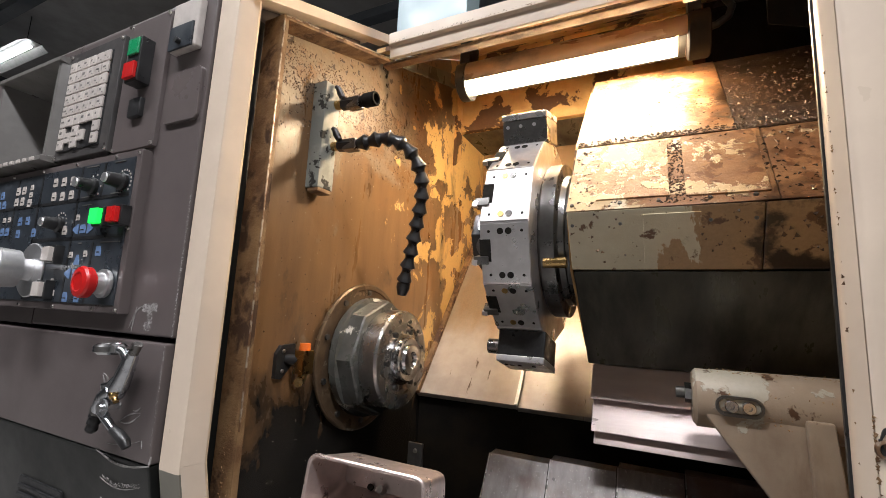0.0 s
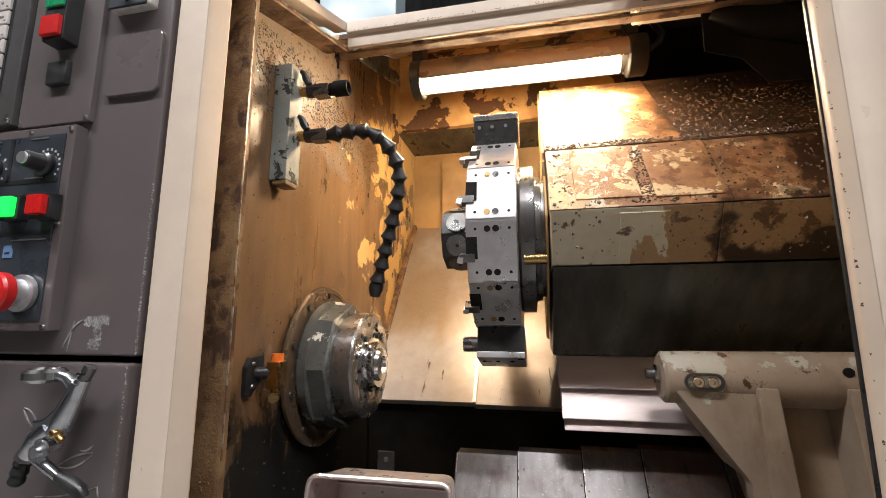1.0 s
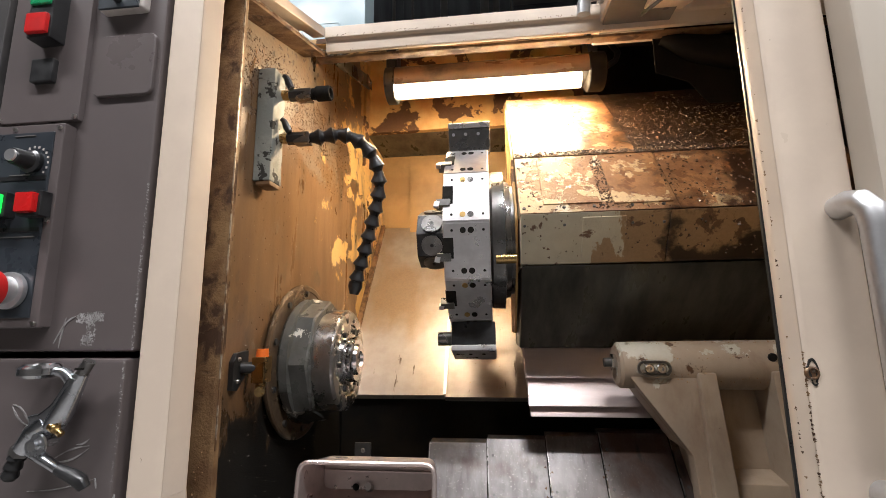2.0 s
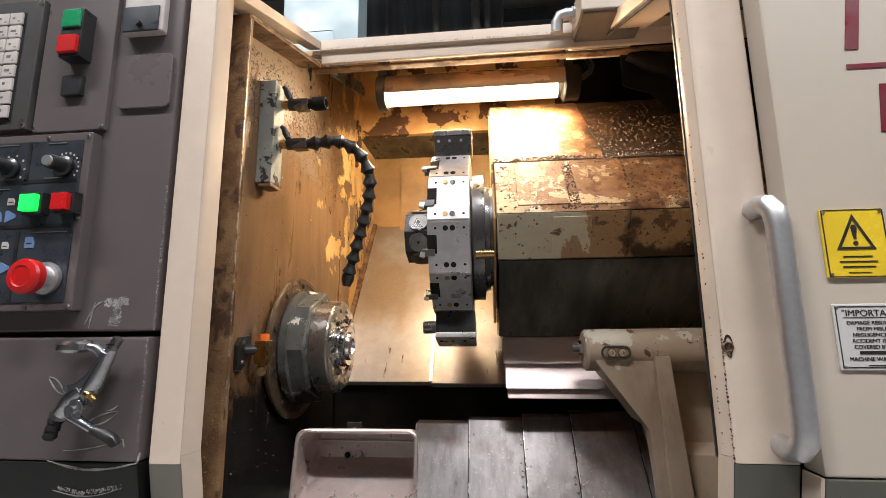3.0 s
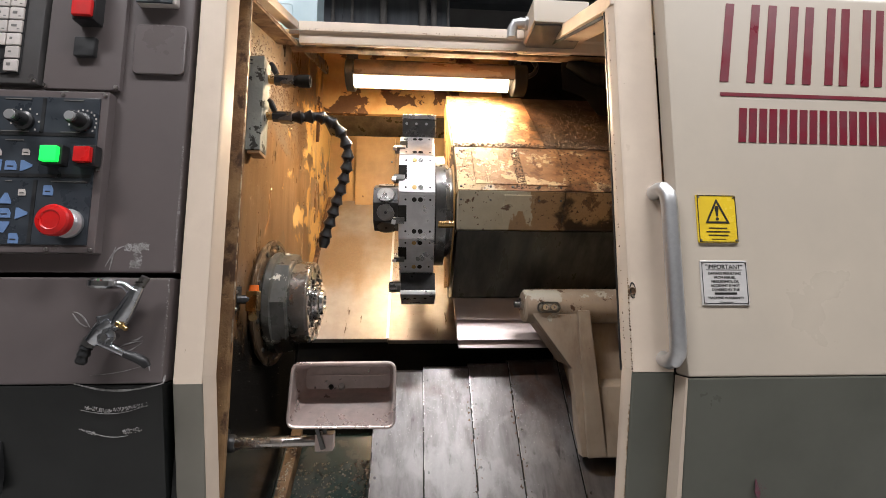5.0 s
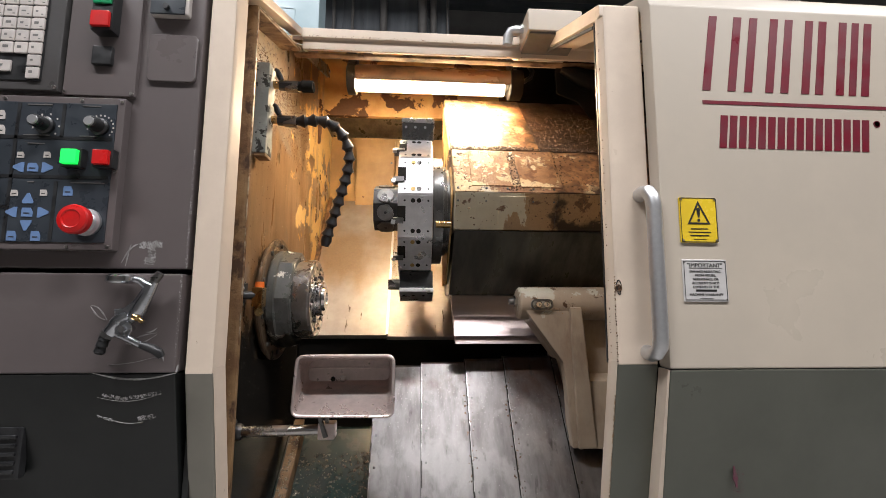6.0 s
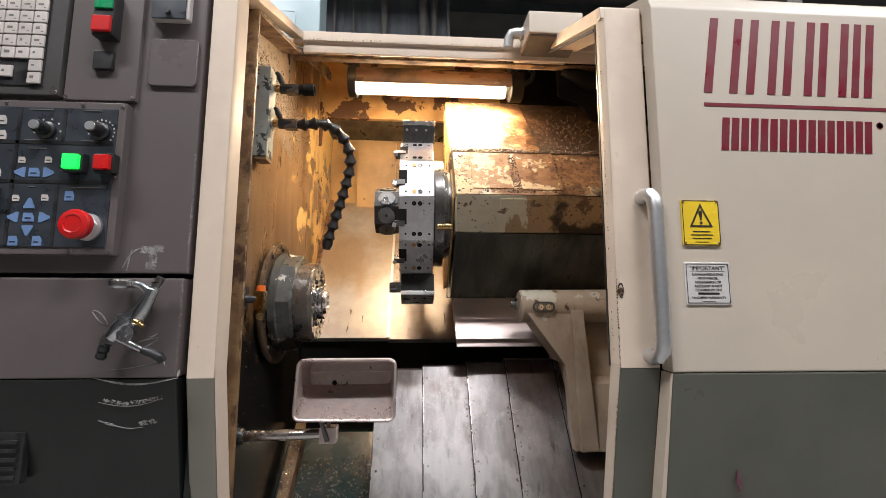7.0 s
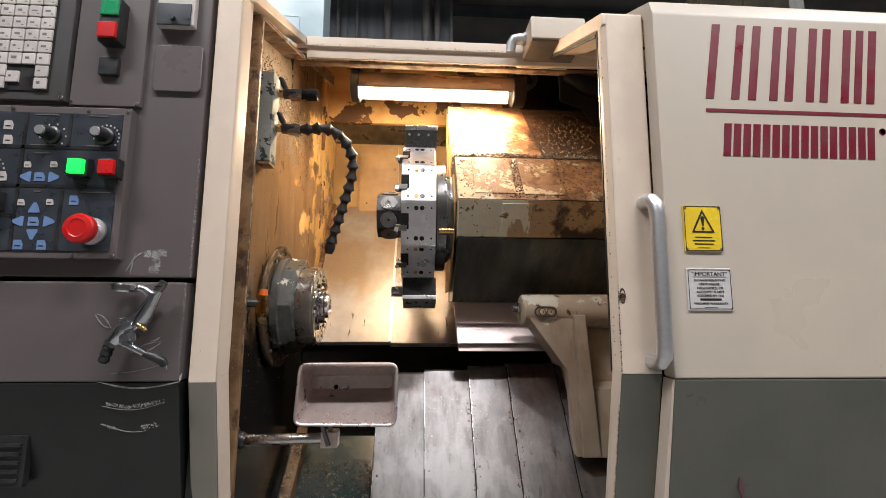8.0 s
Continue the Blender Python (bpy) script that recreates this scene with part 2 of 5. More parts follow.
BLACKOXIDE = surface("black_oxide", (0.045, 0.045, 0.047), (0.03, 0.03, 0.03), 40, rough=0.4, metal=0.6, bump=0.15)
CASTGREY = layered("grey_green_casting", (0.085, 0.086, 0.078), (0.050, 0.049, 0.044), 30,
                   # Pale chips, then a coat that darkens the casting towards its bottom.
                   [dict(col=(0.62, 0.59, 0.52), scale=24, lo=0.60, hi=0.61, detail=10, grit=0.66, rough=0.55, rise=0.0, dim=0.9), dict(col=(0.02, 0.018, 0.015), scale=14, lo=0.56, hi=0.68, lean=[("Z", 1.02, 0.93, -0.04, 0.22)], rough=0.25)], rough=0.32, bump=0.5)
TAIL = layered("worn_beige_casting", (0.36, 0.28, 0.205), (0.275, 0.205, 0.148), 12,
               [dict(col=(0.20, 0.125, 0.08), scale=16, lo=0.52, hi=0.72, stretch=(1.3, 1, 0.5), rough=0.45, cover=0.65, rise=0.4),
                dict(col=(0.46, 0.42, 0.34), scale=18, lo=0.58, hi=0.60, lean=[("Z", 0.97, 1.03, -0.1, 0.06), ("X", 0.05, 0.14, 0.05, -0.06)], detail=10, rough=0.35, rise=1.0, dim=0.9),
                dict(col=(0.10, 0.045, 0.02), scale=38, lo=0.64, hi=0.68, lean=[("Z", 0.98, 1.04, -0.05, 0.06)], rough=0.5, rise=0.0)], rough=0.48, bump=0.5)
BRASS = surface("brass", (0.50, 0.33, 0.14), (0.38, 0.24, 0.09), 50, rough=0.3, metal=1.0, bump=0.1)
SILVER = surface("brushed_aluminium", (0.64, 0.64, 0.65), (0.60, 0.60, 0.61), 160, rough=0.42, metal=0.95, bump=0.03, spread=0.03)
CHROME = surface("chrome", (0.7, 0.71, 0.72), (0.62, 0.62, 0.63), 40, rough=0.16, metal=1.0, bump=0.05, spread=0.06)
REDP = surface("red_plastic", (0.55, 0.012, 0.012), (0.45, 0.01, 0.01), 40, rough=0.32, bump=0.05)
GREENP = surface("green_plastic", (0.01, 0.26, 0.10), (0.01, 0.2, 0.08), 40, rough=0.3, bump=0.05)
WHITEP = surface("white_key_plastic", (0.50, 0.455, 0.425), (0.43, 0.39, 0.365), 40, rough=0.45, bump=0.05, vary=0.08)
BLUEP = surface("blue_key_print", (0.13, 0.21, 0.38), (0.10, 0.17, 0.32), 40, rough=0.4, bump=0.02)
ORANGEP = surface("orange_plastic", (0.75, 0.16, 0.02), (0.6, 0.1, 0.02), 40, rough=0.4, bump=0.05)
YELLOW = surface("yellow_sign_enamel", (0.72, 0.50, 0.03), (0.66, 0.45, 0.02), 20, rough=0.35, bump=0.03)
PLATEW = surface("silver_sign_plate", (0.62, 0.60, 0.58), (0.55, 0.53, 0.52), 20, rough=0.4, metal=0.2, bump=0.04)
MAROON = surface("maroon_paint", (0.150, 0.008, 0.020), (0.125, 0.006, 0.017), 30, rough=0.4, bump=0.03)
FADED = surface("faded_crimson_paint", (0.105, 0.018, 0.040), (0.085, 0.05, 0.05), 300, rough=0.6, bump=0)
INK = surface("black_ink", (0.012, 0.011, 0.01), (0.016, 0.015, 0.014), 60, rough=0.5, bump=0)
TEAL = surface("wet_green_sump_paint", (0.022, 0.042, 0.038), (0.010, 0.018, 0.016), 9, rough=0.25, bump=0.3)
PALEBLUE = surface("pale_blue_enamel", (0.36, 0.47, 0.51), (0.32, 0.43, 0.47), 6, rough=0.4, bump=0.05)
HALLDARK = surface("dim_hall_cladding", (0.085, 0.092, 0.10), (0.055, 0.062, 0.07), 1.5, rough=0.7, bump=0.1)
CURTAIN = surface("grey_curtain_vinyl", (0.15, 0.165, 0.18), (0.09, 0.10, 0.112), 3, rough=0.45, bump=0.1, stretch=(3, 1, 0.2))
CONCRETE = surface("hall_concrete", (0.30, 0.29, 0.28), (0.24, 0.23, 0.22), 2, rough=0.6, bump=0.2)
GUNMETAL = surface("polished_gunmetal", (0.58, 0.60, 0.63), (0.44, 0.455, 0.48), 40, rough=0.24, metal=1.0, bump=0.08, spread=0.08)
OILSTEEL = surface("oily_brown_flange", (0.15, 0.10, 0.06), (0.085, 0.055, 0.034), 18, rough=0.36, metal=0.5, bump=0.3, stain=(0.34, 0.27, 0.18), stain_scale=50, stain_lo=0.66, stain_hi=0.68)
DARKCRUST = surface("dark_oil_crust", (0.13, 0.068, 0.031), (0.05, 0.026, 0.013), 90, rough=0.5, bump=0.4)
LAMPSHELL = surface("brown_lamp_shell", (0.105, 0.062, 0.040), (0.06, 0.035, 0.022), 14, rough=0.3, bump=0.1, stain=(0.03, 0.02, 0.015), stain_scale=9, stain_lo=0.55, stain_hi=0.7, stretch=(0.3, 1, 1))
CHIPM = surface("metal_chips", (0.62, 0.60, 0.55), (0.4, 0.33, 0.24), 90, rough=0.3, metal=0.9, bump=0.2)
CRUST = surface("brown_chip_crust", (0.40, 0.24, 0.11), (0.2, 0.1, 0.04), 90, rough=0.5, metal=0.3, bump=0.4)
TUBE = glow("lit_tube", (1.0, 0.762, 0.487), 170)
GREENLIT = glow("lit_green_button", (0.01, 0.9, 0.10), 0.9)

# ---- mesh tools ----


def box(bm, lo, hi, bev=0.0, seg=2):
    c = [(a + b) / 2 for a, b in zip(lo, hi)]
    s = [abs(b - a) for a, b in zip(lo, hi)]
    r = bmesh.ops.create_cube(bm, size=1, matrix=Matrix.LocRotScale(c, None, s))
    if bev:
        es = list({e for v in r["verts"] for e in v.link_edges})
        bmesh.ops.bevel(bm, geom=es, offset=bev, segments=seg, affect="EDGES", profile=0.5)


def cyl(bm, a, b, r, r2=None, seg=28):
    a, b = Vector(a), Vector(b)
    d = b - a
    m = Matrix.Translation((a + b) / 2) @ d.to_track_quat("Z", "Y").to_matrix().to_4x4()
    bmesh.ops.create_cone(bm, cap_ends=True, segments=seg, radius1=r, radius2=r if r2 is None else r2, depth=d.length, matrix=m)


def prism(bm, pts, axis, a, b, bev=0.0, seg=2):
    """A polygon extruded from a to b: axis x takes (y, z), axis y takes (x, z), axis z takes (x, y)."""
    def put(p, h):
        return {"x": (h, p[0], p[1]), "y": (p[0], h, p[1]), "z": (p[0], p[1], h)}[axis]
    v0, v1 = [bm.verts.new(put(p, a)) for p in pts], [bm.verts.new(put(p, b)) for p in pts]
    n = len(pts)
    fs = [bm.faces.new(v0), bm.faces.new(v1)] + [bm.faces.new((v0[i], v0[(i + 1) % n], v1[(i + 1) % n], v1[i])) for i in range(n)]
    bmesh.ops.recalc_face_normals(bm, faces=fs)
    if bev:
        bmesh.ops.bevel(bm, geom=list({e for f in fs for e in f.edges}), offset=bev, segments=seg, affect="EDGES", profile=0.5)


def lathe(bm, prof, origin, axis="x", seg=48):
    """Turns a profile of (along, radius) round an axis through origin."""
    rings = []
    for s, r in prof:
        ring = []
        for i in range(seg):
            t = 2 * math.pi * i / seg
            u, w = r * math.cos(t), r * math.sin(t)
            p = {"x": (s, u, w), "y": (u, s, w), "z": (u, w, s)}[axis]
            ring.append(bm.verts.new([o + q for o, q in zip(origin, p)]))
        rings.append(ring)
    fs = []
    for p, q in zip(rings, rings[1:]):
        fs += [bm.faces.new((p[i], p[(i + 1) % seg], q[(i + 1) % seg], q[i])) for i in range(seg)]
    fs += [bm.faces.new(rings[0]), bm.faces.new(rings[-1])]
    bmesh.ops.recalc_face_normals(bm, faces=fs)


def sweep(bm, pts, r, seg=14):
    pts = [Vector(p) for p in pts]
    rad = r if isinstance(r, (list, tuple)) else [r] * len(pts)
    rings, up = [], Vector((0.3, 0.2, 1)).normalized()
    for i, p in enumerate(pts):
        d = (pts[min(i + 1, len(pts) - 1)] - pts[max(i - 1, 0)]).normalized()
        u = d.cross(up).normalized()
        up = u.cross(d).normalized()
        rings.append([bm.verts.new(p + rad[i] * (math.cos(a) * u + math.sin(a) * up)) for a in [2 * math.pi * k / seg for k in range(seg)]])
    fs = []
    for p, q in zip(rings, rings[1:]):
        fs += [bm.faces.new((p[i], p[(i + 1) % seg], q[(i + 1) % seg], q[i])) for i in range(seg)]
    fs += [bm.faces.new(rings[0]), bm.faces.new(rings[-1])]
    bmesh.ops.recalc_face_normals(bm, faces=fs)


def mesh_of(name, bm, material):
    """A mesh whose corners take the normals of the larger faces round them, so that flat sheets stay flat between rounded edges."""
    me = bpy.data.meshes.new(name)
    bm.normal_update()
    area = {f: f.calc_area() for f in bm.faces}
    normals = []
    for f in bm.faces:
        for v in f.verts:
            n = Vector()
            for g in v.link_faces:
                if f.normal.dot(g.normal) > 0.84:
                    n += g.normal * area[g]
            normals.append(n.normalized() if n.length > 1e-12 else f.normal.copy())
    bm.to_mesh(me)
    bm.free()
    me.shade_smooth()
    me.normals_split_custom_set(normals)
    me.materials.append(material)
    return me


def thing(name, at, label, category, group="", kind=""):
    ob = new(name)
    ob.location = at
    ob.empty_display_size = 0.05
    return tagged(ob, label, category, group, kind)


def part(name, bm, material, parent, label=""):
    """One mesh, drawn in world coordinates, under a thing or under a part."""
    ob = new(name, mesh_of(name, bm, material))
    ob.parent = parent
    if parent.type == "EMPTY":
        ob.matrix_parent_inverse = Matrix.Translation(-Vector(parent.location))
    return tagged(ob, label)


def solo(name, bm, material, label="", category="", group="", kind=""):
    return tagged(new(name, mesh_of(name, bm, material)), label, category, group, kind)


def B(lo, hi, bev=0.0, seg=2):
    bm = bmesh.new()
    box(bm, lo, hi, bev, seg)
    return bm


def C(a, b, r, r2=None, seg=28):
    bm = bmesh.new()
    cyl(bm, a, b, r, r2, seg)
    return bm


def P(pts, axis, a, b, bev=0.0, seg=2):
    bm = bmesh.new()
    prism(bm, pts, axis, a, b, bev, seg)
    return bm


def L(prof, origin, axis="x", seg=48):
    bm = bmesh.new()
    lathe(bm, prof, origin, axis, seg)
    return bm


def S(pts, r, seg=14):
    bm = bmesh.new()
    sweep(bm, pts, r, seg)
    return bm


def screw(parent, p, r=0.003, axis=(0, -1, 0), material=None):
    a = Vector(p)
    d = Vector(axis)
    bm = bmesh.new()
    cyl(bm, a, a + d * r * 0.8, r, r * 0.75, 10)
    return part("screw", bm, material or STEEL, parent)


rnd = random.Random(7)
HOLE = surface("dark_bolt_hole", (0.012, 0.011, 0.01), (0.02, 0.018, 0.015), 80, rough=0.95, bump=0, spec=0.1)
# Near-black of the guard, also used on sheets that paint shade.
GUARD_SHADE = surface("black_guard_and_shade", (0.008, 0.007, 0.006), (0.014, 0.011, 0.008), 14, rough=0.9, bump=0.3, spec=0.08)


def rounded(w, h, r, n=5):
    """A rounded rectangle's outline round the origin."""
    pts = []
    for cx, cy, a0 in ((w - r, h - r, 0), (r - w, h - r, 90), (r - w, r - h, 180), (w - r, r - h, 270)):
        pts += [(cx + r * math.cos(radians(a0 + 90 * k / n)), cy + r * math.sin(radians(a0 + 90 * k / n))) for k in range(n + 1)]
    return pts


def loft(bm, loops, close_first=True, close_last=True):
    rings = [[bm.verts.new(p) for p in lp] for lp in loops]
    n, fs = len(rings[0]), []
    for p, q in zip(rings, rings[1:]):
        fs += [bm.faces.new((p[i], p[(i + 1) % n], q[(i + 1) % n], q[i])) for i in range(n)]
    if close_first:
        fs.append(bm.faces.new(rings[0]))
    if close_last:
        fs.append(bm.faces.new(rings[-1]))
    bmesh.ops.recalc_face_normals(bm, faces=fs)


def lettering(name, body, size, x, y, z, material, parent, align="CENTER", wide=1.0):
    """Raised writing that faces the aisle."""
    cu = bpy.data.curves.new("writing", "FONT")
    cu.body, cu.size, cu.align_x, cu.extrude = body, size, align, 0.0002
    ob = new("writing", cu)
    me = bpy.data.meshes.new_from_object(ob.evaluated_get(bpy.context.evaluated_depsgraph_get()))
    bpy.data.objects.remove(ob)
    me.transform(Matrix.Translation((x, y, z)) @ Matrix.Rotation(math.pi / 2, 4, "X") @ Matrix.Diagonal((wide, 1, 1, 1)))
    me.materials.clear()
    me.materials.append(material)
    out = new(name, me)
    out.parent = parent
    if parent.type == "EMPTY":
        out.matrix_parent_inverse = Matrix.Translation(-Vector(parent.location))
    return out


def ribbon(pts, half, y):
    """A thin scuff line lying on a front panel: points (x, z), with a half width that swells in the middle."""
    bm = bmesh.new()
    n = len(pts)
    rows = []
    for i, (x, z) in enumerate(pts):
        dx, dz = pts[min(i + 1, n - 1)][0] - pts[max(i - 1, 0)][0], pts[min(i + 1, n - 1)][1] - pts[max(i - 1, 0)][1]
        k = math.hypot(dx, dz) or 1
        w = half * (0.35 + math.sin(math.pi * (i + 0.3) / n)) * rnd.uniform(0.6, 1.2)
        rows.append([bm.verts.new((x - dz / k * w, y, z + dx / k * w)), bm.verts.new((x + dz / k * w, y, z - dx / k * w))])
    for a, b in zip(rows, rows[1:]):
        bm.faces.new((a[0], a[1], b[1], b[0]))
    r = bmesh.ops.extrude_face_region(bm, geom=bm.faces[:])
    bmesh.ops.translate(bm, vec=(0, 0.0012, 0), verts=[v for v in r["geom"] if isinstance(v, bmesh.types.BMVert)])
    bmesh.ops.recalc_face_normals(bm, faces=bm.faces)
    return bm


def arc(x0, z0, x1, z1, sag, n=12):
    return [(x0 + (x1 - x0) * k / n, z0 + (z1 - z0) * k / n - sag * math.sin(math.pi * k / n)) for k in range(n + 1)]


def tapered_sheet(pts, z0, z1, back, shift=None):
    """A folded sheet whose outline (x, y) leans back from z0 down to z1."""
    bm = bmesh.new()
    low = shift or pts
    loft(bm, [[(x, y, z0) for x, y in pts], [(x, y + back, z1) for x, y in low]])
    return bm


# ---- hall ----
solo("floor", B((-9, -4, -0.1), (6, 7, 0)), CONCRETE, "grey concrete workshop floor", "floor", kind="structure")
solo("wall_north", B((-9, 6.0, 0), (6, 6.2, 4.4)), HALLDARK, "dim grey workshop wall", "wall", kind="structure")
solo("wall_south", B((-9, -4.2, 0), (6, -4, 4.4)), CONCRETE, "plain workshop wall", "wall", kind="structure")
solo("wall_west", B((-9.2, -4, 0), (-9, 6, 4.4)), HALLDARK, "dim grey workshop wall", "wall", kind="structure")
solo("wall_east", B((6, -4, 0), (6.2, 6, 4.4)), CONCRETE, "plain workshop wall", "wall", kind="structure")
solo("ceiling", B((-9.2, -4.2, 4.4), (6.2, 6.2, 4.5)), CONCRETE, "grey workshop ceiling", "ceiling", kind="structure")
for hx, hy, hz in HALL:
    hl = thing("hall_fluorescent", (hx, hy, hz), "white hanging fluorescent light fitting", "ceiling light", "hall lights")
    part("tray", P([(-0.15, 0), (-0.08, 0.07), (0.08, 0.07), (0.15, 0), (0.14, 0), (0.07, 0.06), (-0.07, 0.06), (-0.14, 0)], "x", -0.7, 0.7), BEZEL, hl).matrix_parent_inverse = Matrix()
    part("tube", C((-0.62, 0, 0.02), (0.62, 0, 0.02), 0.019, seg=12), HALLTUBE, hl).matrix_parent_inverse = Matrix()
    for s in (-0.5, 0.5):
        part("hanger", C((s, 0, 0.07), (s, 0, 4.4 - hz), 0.004, seg=8), BLACK, hl).matrix_parent_inverse = Matrix()

# ---- enclosure of the machine ----
bm = bmesh.new()
prism(bm, [(0.402, 0.9545), (0.402, 1.500), (0.63, 1.572), (0.66, 1.610), (1.08, 1.838), (1.30, 1.838), (1.30, 0.9545)], "x", -0.53, -0.497)
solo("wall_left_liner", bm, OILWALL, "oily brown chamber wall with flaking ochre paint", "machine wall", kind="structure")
solo("wall_left_lower", B((-0.53, 0.402, 0.40), (-0.497, 1.30, 0.9545)), SHADED_WALL, "grimy lower chamber wall with shade painted in towards the bottom", "machine wall", kind="structure")
bm = bmesh.new()
prism(bm, [(-0.497, 0.392), (-0.462, 0.390), (-0.458, 0.3905), (-0.458, 0.400), (-0.461, 0.400), (-0.464, 0.396), (-0.497, 0.398)], "z", 0.45, 1.502, 0.0006)
solo("trim_liner_edge", bm, RUSTEDGE, "rusty folded steel edge of the chamber wall", "edge trim", kind="structure")
solo("trim_liner_lip", B((-0.4577, 0.3905, 0.95), (-0.4565, 0.3925, 1.495)), WORNEDGE, "bright worn lip of the folded edge", "edge trim", kind="structure")
solo("trim_liner_top", P([(0.392, 1.496), (0.392, 1.503), (0.648, 1.586), (0.648, 1.577)], "x", -0.497, -0.458, 0.0008), RUSTEDGE, "rusty folded top edge of the chamber wall", "edge trim", kind="structure")
solo("trim_liner_top_lip", P([(0.394, 1.5005), (0.394, 1.5025), (0.648, 1.5855), (0.648, 1.5835)], "x", -0.4577, -0.4565), WORNEDGE, "bright worn lip of the folded top edge", "edge trim", kind="structure")
POST_FRONT = [(-0.501, 0.3275), (-0.4975, 0.326), (-0.4690, 0.326), (-0.4655, 0.3272), (-0.4655, 0.331), (-0.501, 0.331)]
POST_SIDE = [(-0.4650, 0.3275), (-0.4625, 0.333), (-0.4585, 0.351), (-0.4615, 0.356), (-0.50, 0.356), (-0.50, 0.3315), (-0.4650, 0.3315)]
solo("post_left_front", P(POST_FRONT, "z", 0.918, 1.505), CREAM, "cream painted steel door post, chipped along its edge", "door post", kind="structure")
solo("post_left_side", P(POST_SIDE, "z", 0.926, 1.505), CREAM, "cream painted return of the door post", "door post", kind="structure")
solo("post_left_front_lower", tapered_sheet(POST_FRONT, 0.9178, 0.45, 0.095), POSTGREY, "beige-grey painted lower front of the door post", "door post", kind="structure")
solo("post_left_side_lower", tapered_sheet(POST_SIDE, 0.9258, 0.45, 0.0965), CREAM, "cream painted lower return of the door post", "door post", kind="structure")
# Solid dark sheet stands in for the shade of the open gap.
solo("post_left_backing", B((-0.508, 0.357, 0.45), (-0.500, 0.402, 1.50)), CAB_DARK, "dark sheet painting the shade in the gap behind the door post", "door post", kind="structure")
solo("rail_left", P([(0.34, 1.489), (0.34, 1.507), (0.632, 1.622), (0.632, 1.604)], "x", -0.474, -0.450, 0.002), CREAM, "cream painted sloping roof rail", "roof rail", kind="structure")
solo("roof_left", P([(0.34, 1.506), (0.34, 1.51), (0.632, 1.625), (0.632, 1.621)], "x", -0.52, -0.4745, 0.0), CREAM, "cream painted sloping roof sheet", "roof", kind="structure")
bm = bmesh.new()
prism(bm, [(0.634, 1.575), (0.632, 1.597), (0.626, 1.599), (0.626, 1.621), (0.66, 1.623), (0.66, 1.617), (0.642, 1.612), (0.642, 1.575)], "x", -0.4495, 0.75, 0.0012)
solo("beam_rear", bm, CREAM, "cream painted folded steel beam over the chamber", "roof beam", kind="structure")
solo("trim_beam_strip", B((-0.47, 0.6425, 1.568), (0.75, 0.66, 1.573), 0.001), RUSTEDGE, "rusty strip under the roof beam", "edge trim", kind="structure")
solo("roof_rear", P([(0.66, 1.612), (0.66, 1.622), (1.08, 1.85), (1.08, 1.84)], "x", -0.50, 0.75), OCHRE, "ochre inner roof sheet", "roof", kind="structure")
LEDGE_Y, LEDGE_Z = 1.06, 1.609
solo("wall_rear_upper", B((-0.497, LEDGE_Y, LEDGE_Z), (0.75, LEDGE_Y + 0.018, 1.83), 0.001), OCHRE, "ochre rear panel with flaking paint", "machine wall", kind="structure")
# Dark colour here paints the shade under the ledge.
solo("wall_rear_ledge", B((-0.497, LEDGE_Y + 0.0185, LEDGE_Z), (0.75, 1.25, LEDGE_Z + 0.013)), COVER_UNDER, "ledge over the recess, coloured dark as painted shade", "machine wall", kind="structure")
solo("wall_rear_recess", B((-0.497, 1.25, 0.9), (0.75, 1.27, LEDGE_Z)), OCHRE_SMOOTH, "ochre recessed rear wall", "machine wall", kind="structure")
rp = thing("recess_panel", (-0.3, 1.24, 1.38), "ochre bolted panel in the rear recess", "access panel")
part("sheet", B((-0.404, 1.228, 1.352), (-0.268, 1.249, 1.595), 0.001), OCHRE_SMOOTH, rp)
part("sheet", B((-0.265, 1.233, 1.352), (0.2, 1.249, 1.595), 0.001), OCHRE_SMOOTH, rp)
for z in (1.39, 1.45, 1.51):
    screw(rp, (-0.279, 1.228, z), 0.004, material=DARKSTEEL)
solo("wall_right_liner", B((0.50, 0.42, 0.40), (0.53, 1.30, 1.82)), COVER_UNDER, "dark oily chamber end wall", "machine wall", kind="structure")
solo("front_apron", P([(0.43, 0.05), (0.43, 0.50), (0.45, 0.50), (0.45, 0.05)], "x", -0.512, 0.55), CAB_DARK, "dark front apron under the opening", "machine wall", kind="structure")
solo("machine_base", B((-1.45, 0.456, 0), (1.15, 1.28, 0.315)), CAB_DARK, "dark painted machine base", "machine base", kind="structure")
solo("casing_left", B((-1.45, 0.622, 0.3155), (-0.531, 1.28, 1.60)), CAB, "taupe painted machine casing", "machine casing", kind="structure")
solo("casing_right", B((0.531, 0.47, 0.3155), (1.15, 1.28, 1.60)), CAB, "taupe painted machine casing", "machine casing", kind="structure")
solo("casing_rear", B((-0.53, 1.302, 0.3155), (0.53, 1.315, 1.84)), CAB, "taupe painted rear casing", "machine casing", kind="structure")
br = thing("corner_bracket", (-0.45, 0.9, 1.6), "dark oily sloping steel brace in the roof corner", "bracket")
part("brace", P([(0.662, 1.578), (0.93, 1.666), (0.936, 1.690), (0.90, 1.690), (0.662, 1.603)], "x", -0.4555, -0.4505, 0.0008), COVER_UNDER, br)
part("tab", P([(0.895, 1.664), (0.938, 1.668), (0.940, 1.692), (0.897, 1.690)], "x", -0.4500, -0.4480, 0.0005), RUSTEDGE, br)
